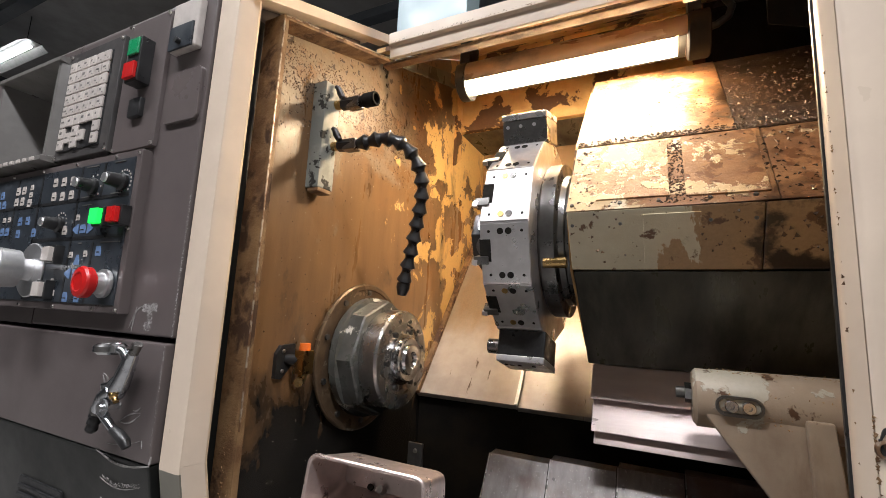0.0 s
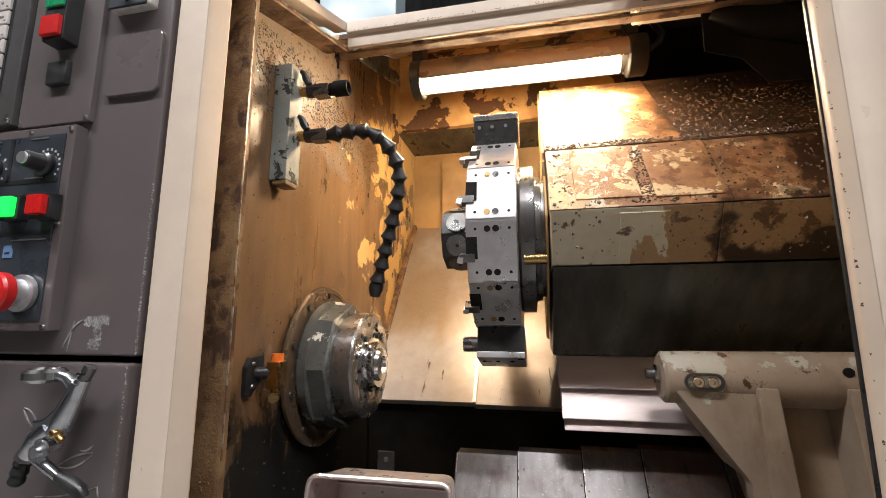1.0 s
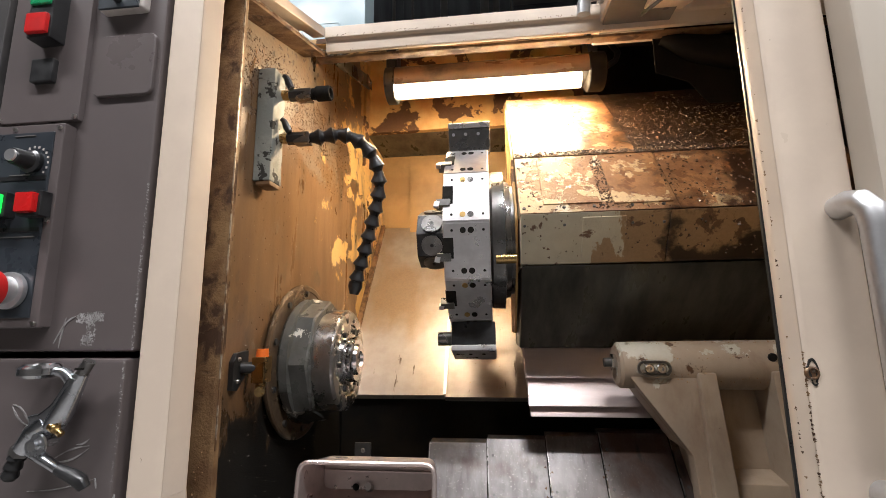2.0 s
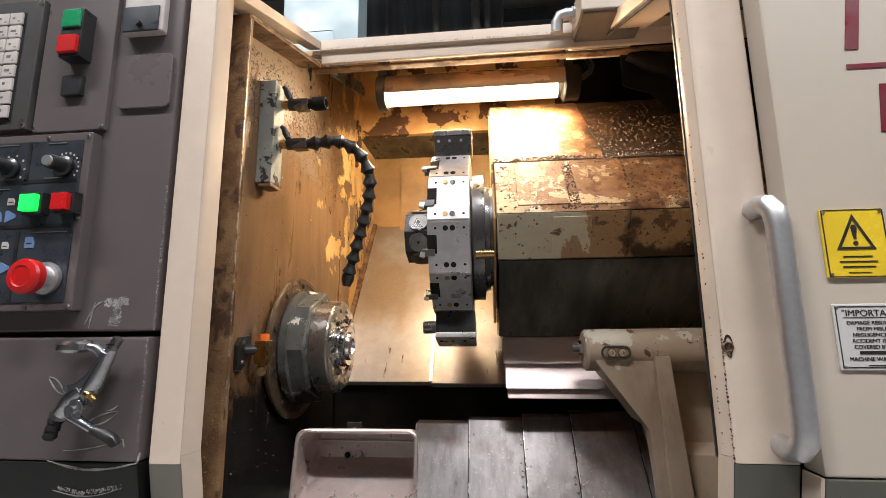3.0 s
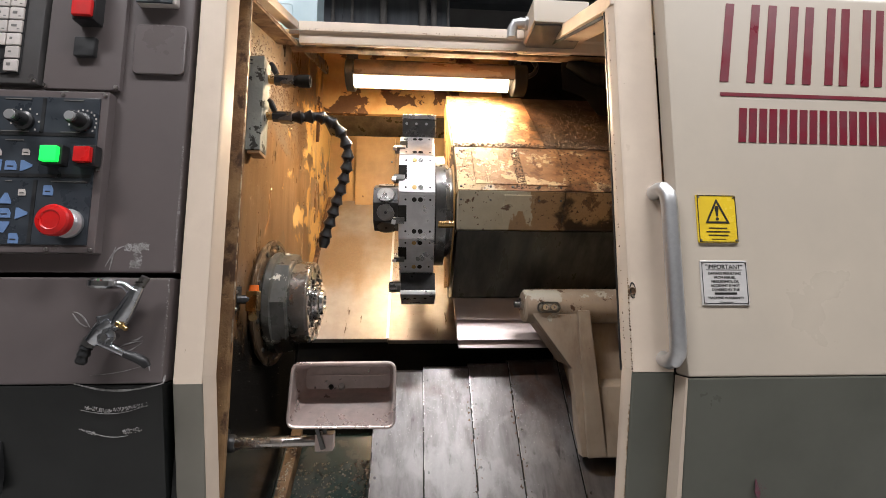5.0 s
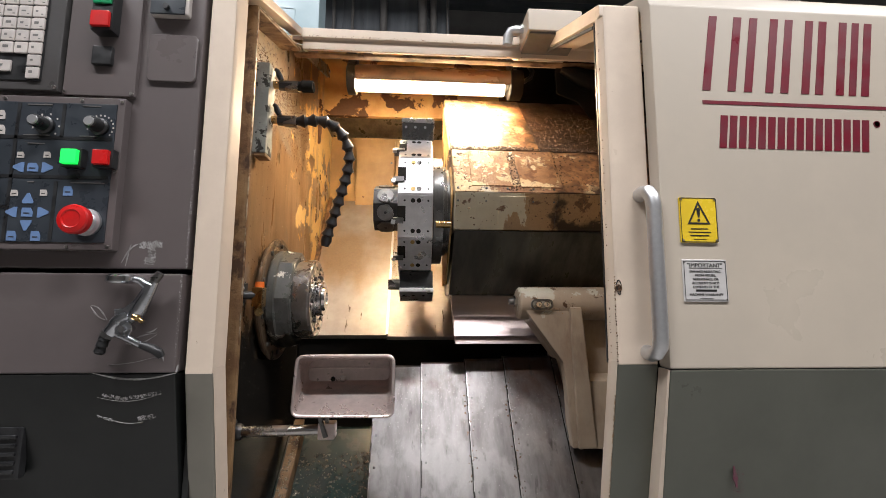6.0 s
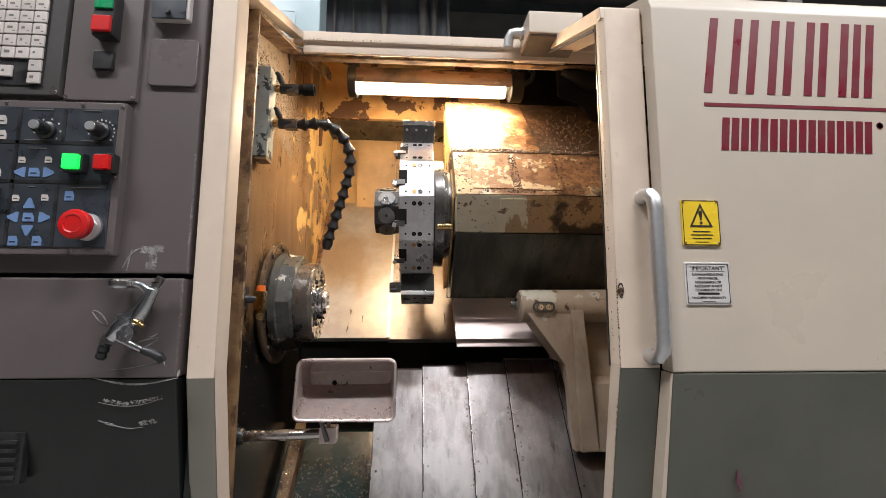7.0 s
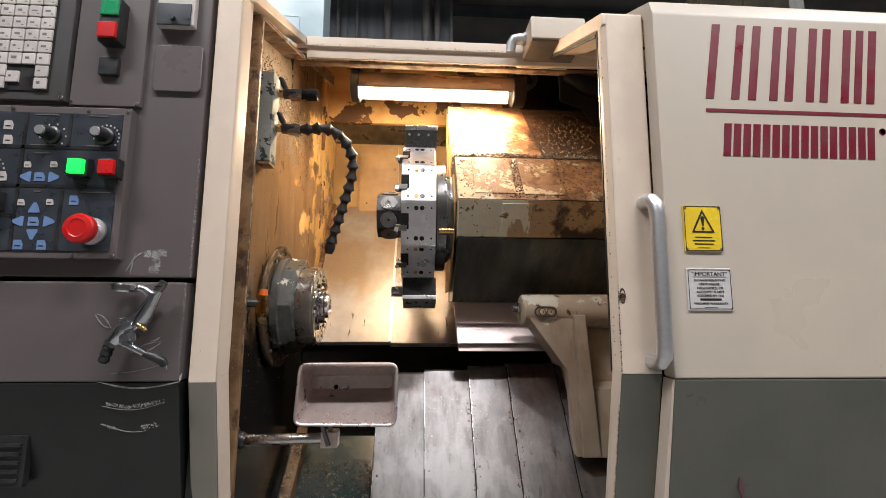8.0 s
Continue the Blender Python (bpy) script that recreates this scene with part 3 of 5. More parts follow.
screw(br, (-0.4480, 0.918, 1.679), 0.005, (1, 0, 0), DARKSTEEL)
screw(br, (-0.4505, 0.70, 1.604), 0.004, (1, 0, 0), DARKSTEEL)
solo("trim_wall_corner", P([(LEDGE_Y - 0.035, 1.50), (LEDGE_Y - 0.001, 1.53), (LEDGE_Y - 0.001, 1.825), (LEDGE_Y - 0.035, 1.805)], "x", -0.4965, -0.488, 0.001), OCHRE, "ochre folded corner seam", "edge trim", kind="structure")
for x0, x1, up in ((-0.494, -0.265, 0.006), (-0.265, 0.48, 0.0)):
    o = up / 2 ** 0.5
    solo("slope_cover", P([(0.892 - o, 0.925 + o), (1.246 - o, 1.369 + o), (1.256 - o, 1.359 + o), (0.902 - o, 0.915 + o)], "x", x0, x1, 0.001), SLOPE,
         "brushed steel sloping way cover stained with oil, ochre reflection painted in above", "way cover", "slope covers", "structure")
solo("trim_slope_edge", P([(0.885, 0.932), (1.239, 1.376), (1.242, 1.373), (0.888, 0.929)], "x", -0.268, -0.2615, 0.0), SILVER, "bright edge strip of the slope cover", "edge trim", kind="structure")
solo("trim_slope_wall", P([(0.880, 0.935), (1.234, 1.382), (1.243, 1.373), (0.890, 0.926)], "x", -0.496, -0.484, 0.001), RUSTEDGE, "rusty seam between wall and slope cover", "edge trim", kind="structure")
# Near-black sheet paints the shade of the gap behind the bed cover.
solo("bed_trough", B((-0.494, 0.905, 0.60), (0.5, 0.92, 0.922)), GUARD_SHADE, "near-black sheet painting the shade in the trough behind the bed cover", "machine bed", kind="structure")
TOPS = [(-0.282, 0.8605), (-0.174, 0.868), (-0.0675, 0.8755), (0.0267, 0.8825), (0.145, 0.890)]
for (xa, za), (xb, _) in zip(TOPS, TOPS[1:] + [(0.30, 0)]):
    ya, k = 0.792, 0.47
    sl = solo("bed_slat", P([(ya, za), (ya - 0.556 * k, za - 0.83 * k), (ya - 0.556 * k, za - 0.83 * k - 0.012), (ya + 0.03, za - 0.012), (ya + 0.03, za)], "x", xa, xb + 0.006, 0.0012), SLAT,
              "brushed steel telescoping bed cover plate with oil stains", "way cover", "bed slats")
    part("edge_strip", P([(ya - 0.002, za + 0.001), (ya - 0.556 * k, za - 0.83 * k + 0.002), (ya - 0.556 * k, za - 0.83 * k - 0.004), (ya - 0.002, za - 0.004)], "x", xa - 0.0009, xa + 0.0006), NOSE, sl, "bright bare leading edge")
    part("edge_shadow_gap", P([(ya - 0.001, za - 0.0005), (ya - 0.556 * k, za - 0.83 * k + 0.0006), (ya - 0.556 * k, za - 0.83 * k - 0.004), (ya - 0.001, za - 0.004)], "x", xa - 0.0024, xa - 0.0010), HOLE, sl, "dark gap beside the leading edge")
    for j in range(6):
        c = 0.03 + 0.065 * j
        part("rivet", C((xa + 0.009, ya - 0.556 * c, za - 0.83 * c), (xa + 0.009, ya - 0.556 * c - 0.0012, za - 0.83 * c + 0.0008), 0.0025, seg=10), DARKSTEEL, sl)
solo("sump_floor", P([(0.86, 0.70), (0.43, 0.34), (0.43, 0.32), (0.88, 0.70)], "x", -0.496, 0.5), TEAL, "wet dark green sump slope with chips", "machine bed", kind="structure")
solo("sump_rail", P([(0.84, 0.73), (0.46, 0.412), (0.46, 0.36), (0.84, 0.68)], "x", -0.482, -0.458, 0.001), RUSTEDGE, "rusty steel rail in the sump", "machine bed", kind="structure")
sb = thing("stop_bracket", (-0.39, 0.72, 0.83), "small steel bracket with a screw", "bracket")
part("plate", B((-0.400, 0.70, 0.79), (-0.372, 0.706, 0.880), 0.001), DARKSTEEL, sb)
screw(sb, (-0.385, 0.700, 0.868), 0.004)

# ---- control cabinet ----
FR = 0.327
cab = thing("control_cabinet", (-0.93, 0.45, 0), "taupe painted steel machine control cabinet", "control cabinet")
CAB_TOP = [(FR, 1.479), (FR, 1.507), (0.337, 1.522), (0.62, 1.635), (0.62, 1.479)]
part("body", P([(FR, 1.058), (FR, 1.507), (0.337, 1.522), (0.62, 1.635), (0.62, 1.058)], "x", -0.848, -0.509, 0.004), CAB, cab)
part("body", P([(FR, 1.058), (FR, 1.507), (0.337, 1.522), (0.62, 1.635), (0.62, 1.058)], "x", -1.45, -1.062, 0.004), CAB, cab)
part("crown", P(CAB_TOP, "x", -1.0625, -0.8475, 0.0), CAB, cab)
part("sill", B((-1.0625, FR, 1.058), (-0.8475, 0.62, 1.311)), CAB, cab)
part("recess_back", B((-1.0625, 0.402, 1.3105), (-0.8475, 0.62, 1.4795)), BEZEL, cab)
part("lower_door", P([(0.322, 0.919), (0.322, 1.052), (0.40, 1.052), (0.40, 0.919)], "x", -1.45, -0.511, 0.004), CAB, cab)
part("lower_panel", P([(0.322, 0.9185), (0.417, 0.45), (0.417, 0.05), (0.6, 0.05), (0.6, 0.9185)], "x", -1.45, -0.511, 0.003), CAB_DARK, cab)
gr = part("vent_grille", B((-0.818, 0.334, 0.785), (-0.703, 0.345, 0.850), 0.002), BLACK, cab, "black louvred vent")
for k in range(5):
    part("slat", B((-0.812, 0.331, 0.792 + k * 0.011), (-0.709, 0.336, 0.7965 + k * 0.011), 0.001), BLACK, gr)
op = part("operator_panel", B((-1.2, 0.314, 1.082), (-0.602, 0.330, 1.297), 0.002), CAB, cab)
mem = part("membrane", B((-1.19, 0.3125, 1.092), (-0.612, 0.318, 1.287), 0.0008), PANEL, cab, "black membrane with printed keys")
MY = 0.3125
for x in (-0.607, -0.66, -0.76, -0.86, -0.96):
    screw(cab, (x, 0.314, 1.2915), 0.0026), screw(cab, (x, 0.314, 1.0865), 0.0026)
screw(cab, (-0.607, 0.314, 1.19), 0.0026)
for lo, hi in (((-0.7415, 1.094), (-0.740, 1.285)), ((-0.683, 1.094), (-0.6815, 1.175)), ((-0.683, 1.237), (-0.6815, 1.285)), ((-0.855, 1.094), (-0.8535, 1.285)), ((-0.935, 1.185), (-0.9335, 1.285))):
    part("divider", B((lo[0], MY - 0.0006, lo[1]), (hi[0] + 0.003, MY + 0.001, hi[1])), BLACK, mem)
for x0, x1, z in ((-0.855, -0.614, 1.234), (-0.855, -0.614, 1.179), (-1.18, -0.855, 1.234), (-0.855, -0.741, 1.137)):
    part("divider", B((x0, MY - 0.0006, z), (x1, MY + 0.001, z + 0.0045)), BLACK, mem)


def print_key(x, z, material, w=0.006, h=0.0065):
    """A printed membrane key with one clipped corner and a shorter step, as the keys on this panel have."""
    bm = bmesh.new()
    prism(bm, [(x - w, z - h), (x + w, z - h), (x + w, z + h * 0.1), (x + w * 0.55, z + h), (x - w * 0.9, z + h), (x - w, z + h * 0.8)], "y", MY - 0.0008, MY + 0.0005)
    k = part("key", bm, material, mem)
    part("legend", B((x - w * 0.6, MY - 0.0011, z - h * 0.35), (x + w * 0.5, MY - 0.0005, z - h * 0.1)), INK if material is not INK else WHITEP, k)


for x, z in ((-0.812, 1.269), (-0.787, 1.268), (-0.762, 1.267), (-0.810, 1.247), (-0.785, 1.246), (-0.760, 1.246), (-0.761, 1.194), (-0.93, 1.265), (-0.91, 1.265), (-0.93, 1.247), (-0.91, 1.247),
             (-0.885, 1.243), (-0.993, 1.213), (-0.993, 1.193), (-0.96, 1.103), (-0.985, 1.103)):
    print_key(x, z, WHITEP)
for x, z in ((-1.004, 1.262), (-0.985, 1.262), (-0.992, 1.245), (-0.973, 1.245), (-0.961, 1.199), (-0.943, 1.199), (-0.904, 1.214), (-0.879, 1.214), (-0.904, 1.194), (-0.853, 1.194), (-0.664, 1.162),
             (-0.729, 1.100), (-0.699, 1.100)):
    print_key(x, z, BLUEP)
for x, z in ((-0.961, 1.219), (-0.943, 1.219), (-0.885, 1.268), (-0.885, 1.256), (-0.73, 1.211), (-0.696, 1.212), (-0.732, 1.158), (-0.695, 1.159), (-0.763, 1.167), (-0.758, 1.150), (-0.770, 1.121), (-0.764, 1.105)):
    print_key(x, z, WHITEP, 0.0045, 0.0042)
for x, z in ((-0.7125, 1.194), (-0.713, 1.132)):
    print_key(x, z, BLUEP, 0.007, 0.006)
for x, z, turn in ((-0.730, 1.194, 90), (-0.695, 1.194, -90), (-0.714, 1.150, 0), (-0.732, 1.132, 90), (-0.694, 1.132, -90), (-0.713, 1.115, 180)):
    c, s = math.cos(radians(turn)), math.sin(radians(turn))
    part("arrow_key", P([(x + c * a - s * b, z + s * a + c * b) for a, b in ((-0.007, -0.006), (0.007, -0.006), (0.007, -0.003), (0.0015, 0.008), (-0.0015, 0.008), (-0.007, -0.003))], "y", MY - 0.0008, MY + 0.0005), BLUEP, mem)
for x, z, w in ((-0.713, 1.2835, 0.016), (-0.645, 1.2835, 0.012), (-0.713, 1.240, 0.017), (-0.645, 1.240, 0.012), (-0.712, 1.228, 0.011), (-0.713, 1.174, 0.004), (-0.640, 1.174, 0.022)):
    part("caption_bar", B((x - w, MY - 0.0008, z - 0.0009), (x + w, MY + 0.0005, z + 0.0003)), BEZEL, mem)


def rotary(x, z, dial):
    """A black selector knob with a metal cap and a printed dial."""
    k = part("selector_knob", L([(0.3122, 0.012), (0.308, 0.0125), (0.306, 0.0095), (0.292, 0.0085), (0.2905, 0.0075), (0.2905, 0.001)], (x, 0, z), "y", 20), BLACK, mem)
    part("knob_cap", C((x, 0.2907, z), (x, 0.2885, z), 0.0066, 0.006, 20), SILVER, k)
    for j in range(dial):
        a = radians(-40 + 230 * j / (dial - 1))
        c, s = math.cos(a), math.sin(a)
        part("dial_mark", B((x + 0.017 * c - 0.0008, MY - 0.0008, z + 0.017 * s - 0.0012), (x + 0.017 * c + 0.0008, MY + 0.0005, z + 0.017 * s + 0.0012)), WHITEP, k)


rotary(-0.702, 1.253, 7), rotary(-0.631, 1.253, 13), rotary(-0.777, 1.203, 11)


def square_button(x, z, cap, label, s=0.0100, out=0.017):
    hb = part("push_button", B((x - s - 0.003, MY - out + 0.006, z - s - 0.003), (x + s + 0.003, MY + 0.001, z + s + 0.003), 0.001), BLACK, mem, label)
    part("button_cap", B((x - s, MY - out, z - s), (x + s, MY - out + 0.008, z + s), 0.0012), cap, hb)


square_button(-0.657, 1.206, GREENLIT, "lit green square push button")
square_button(-0.617, 1.206, REDP, "red square push button")
square_button(-0.765, 1.158, WHITEP, "two-part white push button"), square_button(-0.775, 1.109, WHITEP, "two-part white push button")
es = part("emergency_stop", L([(0.3122, 0.0175), (0.311, 0.0185), (0.307, 0.0185), (0.306, 0.014), (0.297, 0.014), (0.296, 0.006)], (-0.634, 0, 1.119), "y", 6 * 5), SILVER, mem, "red mushroom emergency stop with metal collar")
part("mushroom", L([(0.2985, 0.013), (0.296, 0.0135), (0.293, 0.019), (0.285, 0.0195), (0.2825, 0.0180), (0.281, 0.012), (0.282, 0.0105), (0.282, 0.001)], (-0.634, 0, 1.119), "y", 36), REDP, es, "red plastic mushroom head")
hw = part("handwheel", L([(0.3122, 0.040), (0.3105, 0.0405), (0.3095, 0.039), (0.3095, 0.01)], (-0.838, 0, 1.137), "y", 40), SILVER, mem, "silver pulse handwheel on a pale dial")
part("wheel", L([(0.31, 0.016), (0.296, 0.016), (0.294, 0.027), (0.268, 0.0285), (0.265, 0.0265), (0.265, 0.018), (0.268, 0.016), (0.268, 0.001)], (-0.838, 0, 1.137), "y", 44), SILVER, hw)

kp = part("key_plate", B((-0.845, 0.316, 1.306), (-0.697, 0.330, 1.486), 0.002), DARKBEZEL, cab)
for x in (-0.841, -0.701):
    screw(cab, (x, 0.316, 1.311), 0.003), screw(cab, (x, 0.316, 1.481), 0.003)
part("key_backing", B((-0.834, 0.3145, 1.319), (-0.719, 0.318, 1.467), 0.0006), BLACK, kp)
for r in range(8):
    for c in range(6):
        x, z = -0.8235 + 0.0189 * c, 1.4575 - 0.0183 * r
        if r >= 6:
            if c == 4 or (c in (1, 3) and r == 7):
                continue
            if c in (1, 3):
                z -= 0.009
        k = part("key", B((x - 0.0087, 0.3115, z - 0.0083), (x + 0.0087, 0.3148, z + 0.0083), 0.0012), WHITEP, kp)
        part("legend", B((x - 0.0045, 0.3112, z - 0.001), (x - 0.0045 + rnd.uniform(0.003, 0.008), 0.3118, z + rnd.uniform(0.001, 0.003))), BEZEL, k)
        if r < 5:
            part("legend", B((x + 0.003, 0.3112, z - 0.005), (x + 0.006, 0.3118, z - 0.0038)), BEZEL, k)
part("switch_plate", B((-0.694, 0.321, 1.303), (-0.596, 0.330, 1.50), 0.0015), CAB, cab)
for x in (-0.690, -0.600):
    screw(cab, (x, 0.321, 1.307), 0.003), screw(cab, (x, 0.321, 1.496), 0.003)
st = part("start_stop_switch", B((-0.653, 0.303, 1.392), (-0.624, 0.322, 1.458), 0.002), BLACK, cab, "black switch box with green and red buttons")
part("green_button", B((-0.651, 0.3005, 1.431), (-0.626, 0.305, 1.455), 0.0015), GREENP, st, "green plastic button")
part("red_button", B((-0.651, 0.2985, 1.396), (-0.626, 0.305, 1.419), 0.0015), REDP, st, "red plastic button")
part("blank_switch", B((-0.655, 0.314, 1.347), (-0.628, 0.322, 1.375), 0.002), BLACK, cab, "black blank square switch")
ind = part("indicator_box", B((-0.583, 0.316, 1.428), (-0.529, 0.328, 1.498), 0.003, 3), WHITEP, cab, "pale plastic indicator box with a dark mesh lower half")
part("mesh_cover", B((-0.581, 0.3135, 1.428), (-0.533, 0.3165, 1.462), 0.001), PANEL, ind)
part("knob", C((-0.557, 0.314, 1.437), (-0.557, 0.308, 1.437), 0.004, seg=14), BLACK, ind)
bm = bmesh.new()
loft(bm, [[(-0.5495 + a, 0.3275, 1.365 + b) for a, b in rounded(0.034, 0.036, 0.007)], [(-0.5495 + a, 0.3235, 1.365 + b) for a, b in rounded(0.034, 0.036, 0.007)], [(-0.5495 + a, 0.3225, 1.365 + b) for a, b in rounded(0.033, 0.035, 0.006)]])
part("cover_plate", bm, CAB, cab)
# monitor hood: a raised frame round a recess that tapers in to the glass
mon = part("monitor_hood", P([(-0.858, 0.306), (-0.850, 0.306), (-0.842, 0.328), (-0.849, 0.329), (-0.888, 0.400), (-0.895, 0.400)], "z", 1.309, 1.478, 0.0012), BEZEL, cab, "grey monitor hood with a dark glass screen")
part("cheek", P([(-1.052, 0.306), (-1.060, 0.306), (-1.068, 0.328), (-1.061, 0.329), (-1.022, 0.400), (-1.015, 0.400)], "z", 1.309, 1.478, 0.0012), BEZEL, mon)
part("visor", P([(0.302, 1.472), (0.302, 1.479), (0.328, 1.486), (0.328, 1.478), (0.40, 1.465), (0.40, 1.458)], "x", -1.066, -0.846, 0.0012), BEZEL, mon)
part("lower_lip", P([(0.300, 1.306), (0.300, 1.314), (0.328, 1.318), (0.40, 1.332), (0.40, 1.325), (0.328, 1.3095), (0.328, 1.304)], "x", -1.066, -0.846, 0.0012), BEZEL, mon)
part("screen", B((-1.020, 0.396, 1.328), (-0.890, 0.4015, 1.462), 0.001), surface("dark_screen_glass", (0.014, 0.02, 0.028), (0.02, 0.028, 0.04), 9, rough=0.12, bump=0, spread=0.05), mon, "dark glass screen")
for k in range(9):
    x = -1.052 + 0.022 * k
    part("soft_key", B((x, 0.2975, 1.3065), (x + 0.012, 0.3005, 1.3125), 0.001), WHITEP, mon)
SCUFF = surface("chalky_scuff", (0.30, 0.29, 0.285), (0.18, 0.17, 0.165), 120, rough=0.8, bump=0.2)
for pts, half, y in ((arc(-0.596, 1.066, -0.575, 1.093, -0.006), 0.0007, 0.3262), (arc(-0.566, 1.070, -0.556, 1.074, 0.003), 0.0009, 0.3262), (arc(-0.590, 1.062, -0.585, 1.092, -0.004), 0.0006, 0.3262),
                     (arc(-0.626, 1.0085, -0.604, 0.9895, -0.005), 0.0007, 0.3212), (arc(-0.6263, 1.007, -0.606, 0.9895, 0.004), 0.0007, 0.3212), (arc(-0.5765, 0.9586, -0.539, 0.9722, -0.003), 0.0006, 0.3212),
                     (arc(-0.5765, 0.9580, -0.539, 0.9700, 0.005), 0.0006, 0.3212), (arc(-0.5524, 0.9734, -0.5394, 0.9784, 0.002), 0.0006, 0.3212), (arc(-0.6158, 0.9202, -0.510, 0.9198, 0.0082), 0.0009, 0.3212),
                     (arc(-0.510, 0.9198, -0.508, 0.9303, 0.0), 0.0010, 0.3212), (arc(-0.5978, 0.9306, -0.5291, 0.9438, 0.003), 0.0004, 0.3212), (arc(-0.5291, 0.9438, -0.5272, 0.9352, 0.0), 0.0006, 0.3212),
                     (arc(-0.6108, 0.8882, -0.5267, 0.8936, 0.008), 0.0003, 0.3272), (arc(-0.6000, 0.8600, -0.5541, 0.8545, 0.004), 0.0003, 0.3340)):
    sc = part("scuff_mark", ribbon(pts, half, y), SCUFF, cab)

# ---- air gun on its magnet ----
ag = thing("air_gun", (-0.57, 0.31, 1.0), "polished grey air blow gun hanging on the cabinet", "air gun")
part("hook_ring", L([(1.037, 0.0135), (1.040, 0.0170), (1.046, 0.0170), (1.049, 0.0135), (1.046, 0.0105), (1.040, 0.0105)], (-0.577, 0.300, 0), "z", 30), CHROME, ag)
part("hook_arm", S([(-0.561, 0.301, 1.043), (-0.553, 0.302, 1.041), (-0.546, 0.303, 1.034), (-0.545, 0.304, 1.026)], [0.0045, 0.005, 0.006, 0.006], 12), GUNMETAL, ag)
part("body", P([(-0.5445, 1.0395), (-0.5345, 1.0364), (-0.5430, 1.0112), (-0.5545, 0.9916), (-0.5609, 0.9856), (-0.5746, 0.9807), (-0.5807, 0.9711), (-0.590, 0.9752), (-0.5798, 0.9976), (-0.5827, 1.0037), (-0.5699, 1.0062), (-0.5589, 1.0148), (-0.5506, 1.0284)], "y", 0.2965, 0.3105, 0.0030, 3), GUNMETAL, ag)
part("barrel", S([(-0.5375, 0.3035, 1.040), (-0.5450, 0.3035, 1.022), (-0.5530, 0.3035, 1.004), (-0.5600, 0.3035, 0.993)], [0.0062, 0.0078, 0.0095, 0.0085], 18), GUNMETAL, ag)
part("grip", S([(-0.5640, 0.3035, 0.998), (-0.5745, 0.3035, 0.988), (-0.5865, 0.3035, 0.9735)], [0.0085, 0.0115, 0.0090], 18), GUNMETAL, ag)
part("nozzle", C((-0.5385, 0.3035, 1.0385), (-0.5305, 0.3035, 1.0515), 0.0058, 0.0052, 14), DARKSTEEL, ag)
for k in range(3):
    part("nozzle_port", C((-0.5345 + 0.003 * k - 0.003, 0.2985, 1.0450), (-0.5345 + 0.003 * k - 0.003, 0.2965, 1.0450), 0.0011, seg=8), HOLE, ag)
part("hose_collar", C((-0.5890, 0.304, 0.9745), (-0.5925, 0.304, 0.9690), 0.0088, 0.0082, 6), DARKSTEEL, ag)
part("hose_barb", S([(-0.5925, 0.304, 0.969), (-0.5935, 0.304, 0.965), (-0.594, 0.304, 0.9645), (-0.596, 0.304, 0.9570), (-0.5962, 0.304, 0.9565), (-0.598, 0.304, 0.9495), (-0.599, 0.304, 0.9470)], [0.0062, 0.0075, 0.0058, 0.0072, 0.0055, 0.0068, 0.0050], 14), BLACKOXIDE, ag)
part("pivot_cheek", L([(0.2955, 0.0105), (0.2935, 0.0100), (0.2935, 0.001)], (-0.5654, 0, 0.9790), "y", 20), GUNMETAL, ag)
part("pivot", C((-0.5654, 0.2905, 0.9790), (-0.5654, 0.313, 0.9790), 0.0042, seg=14), CHROME, ag)
tg = part("trigger", S([(-0.5740, 0.299, 0.9735), (-0.5595, 0.298, 0.9665), (-0.5436, 0.298, 0.9585)], [0.0055, 0.0048, 0.0042], 12), GUNMETAL, ag)
part("trigger_grip", S([(-0.5440, 0.298, 0.9587), (-0.5291, 0.298, 0.9537), (-0.5217, 0.299, 0.9490), (-0.5180, 0.300, 0.9430)], [0.0048, 0.0058, 0.0060, 0.0045], 12), BLACK, tg, "black trigger tip")
part("adjuster", S([(-0.5560, 0.298, 0.9950), (-0.5500, 0.297, 0.9925), (-0.5495, 0.297, 0.9920), (-0.5440, 0.297, 0.9880)], [0.0042, 0.0042, 0.0030, 0.0030], 12), BRASS, ag)

# ---- sliding door ----
door = thing("sliding_door", (0.45, 0.36, 0), "cream sliding machine door pushed open", "machine door")
part("door_skin", P([(0.317, 0.921), (0.317, 1.485), (0.325, 1.510), (0.63, 1.645), (0.63, 1.63), (0.347, 1.49), (0.347, 0.921)], "x", 0.170, 1.15, 0.004), CREAM_CLEAN, door)
part("door_skirt", P([(0.317, 0.9205), (0.412, 0.45), (0.412, 0.1), (0.442, 0.1), (0.442, 0.45), (0.347, 0.9205)], "x", 0.1705, 1.15, 0.003), GREYBAND, door)
EDGE = [(0.107, 0.3445), (0.111, 0.3432), (0.166, 0.3432), (0.1685, 0.346), (0.1685, 0.364), (0.107, 0.364)]
LIP = [(0.1006, 0.357), (0.1018, 0.3535), (0.1066, 0.3447), (0.1066, 0.3625), (0.1006, 0.3625)]
part("door_edge", P(EDGE, "z", 0.9245, 1.497, 0.001), CREAM, door)
part("edge_lip", P(LIP, "z", 0.930, 1.495), CREAM, door, "cream folded lip with chipped paint")
part("door_edge_skirt", tapered_sheet(EDGE, 0.924, 0.45, 0.095, [(x - 0.006, y) for x, y in EDGE]), GREYBAND, door)
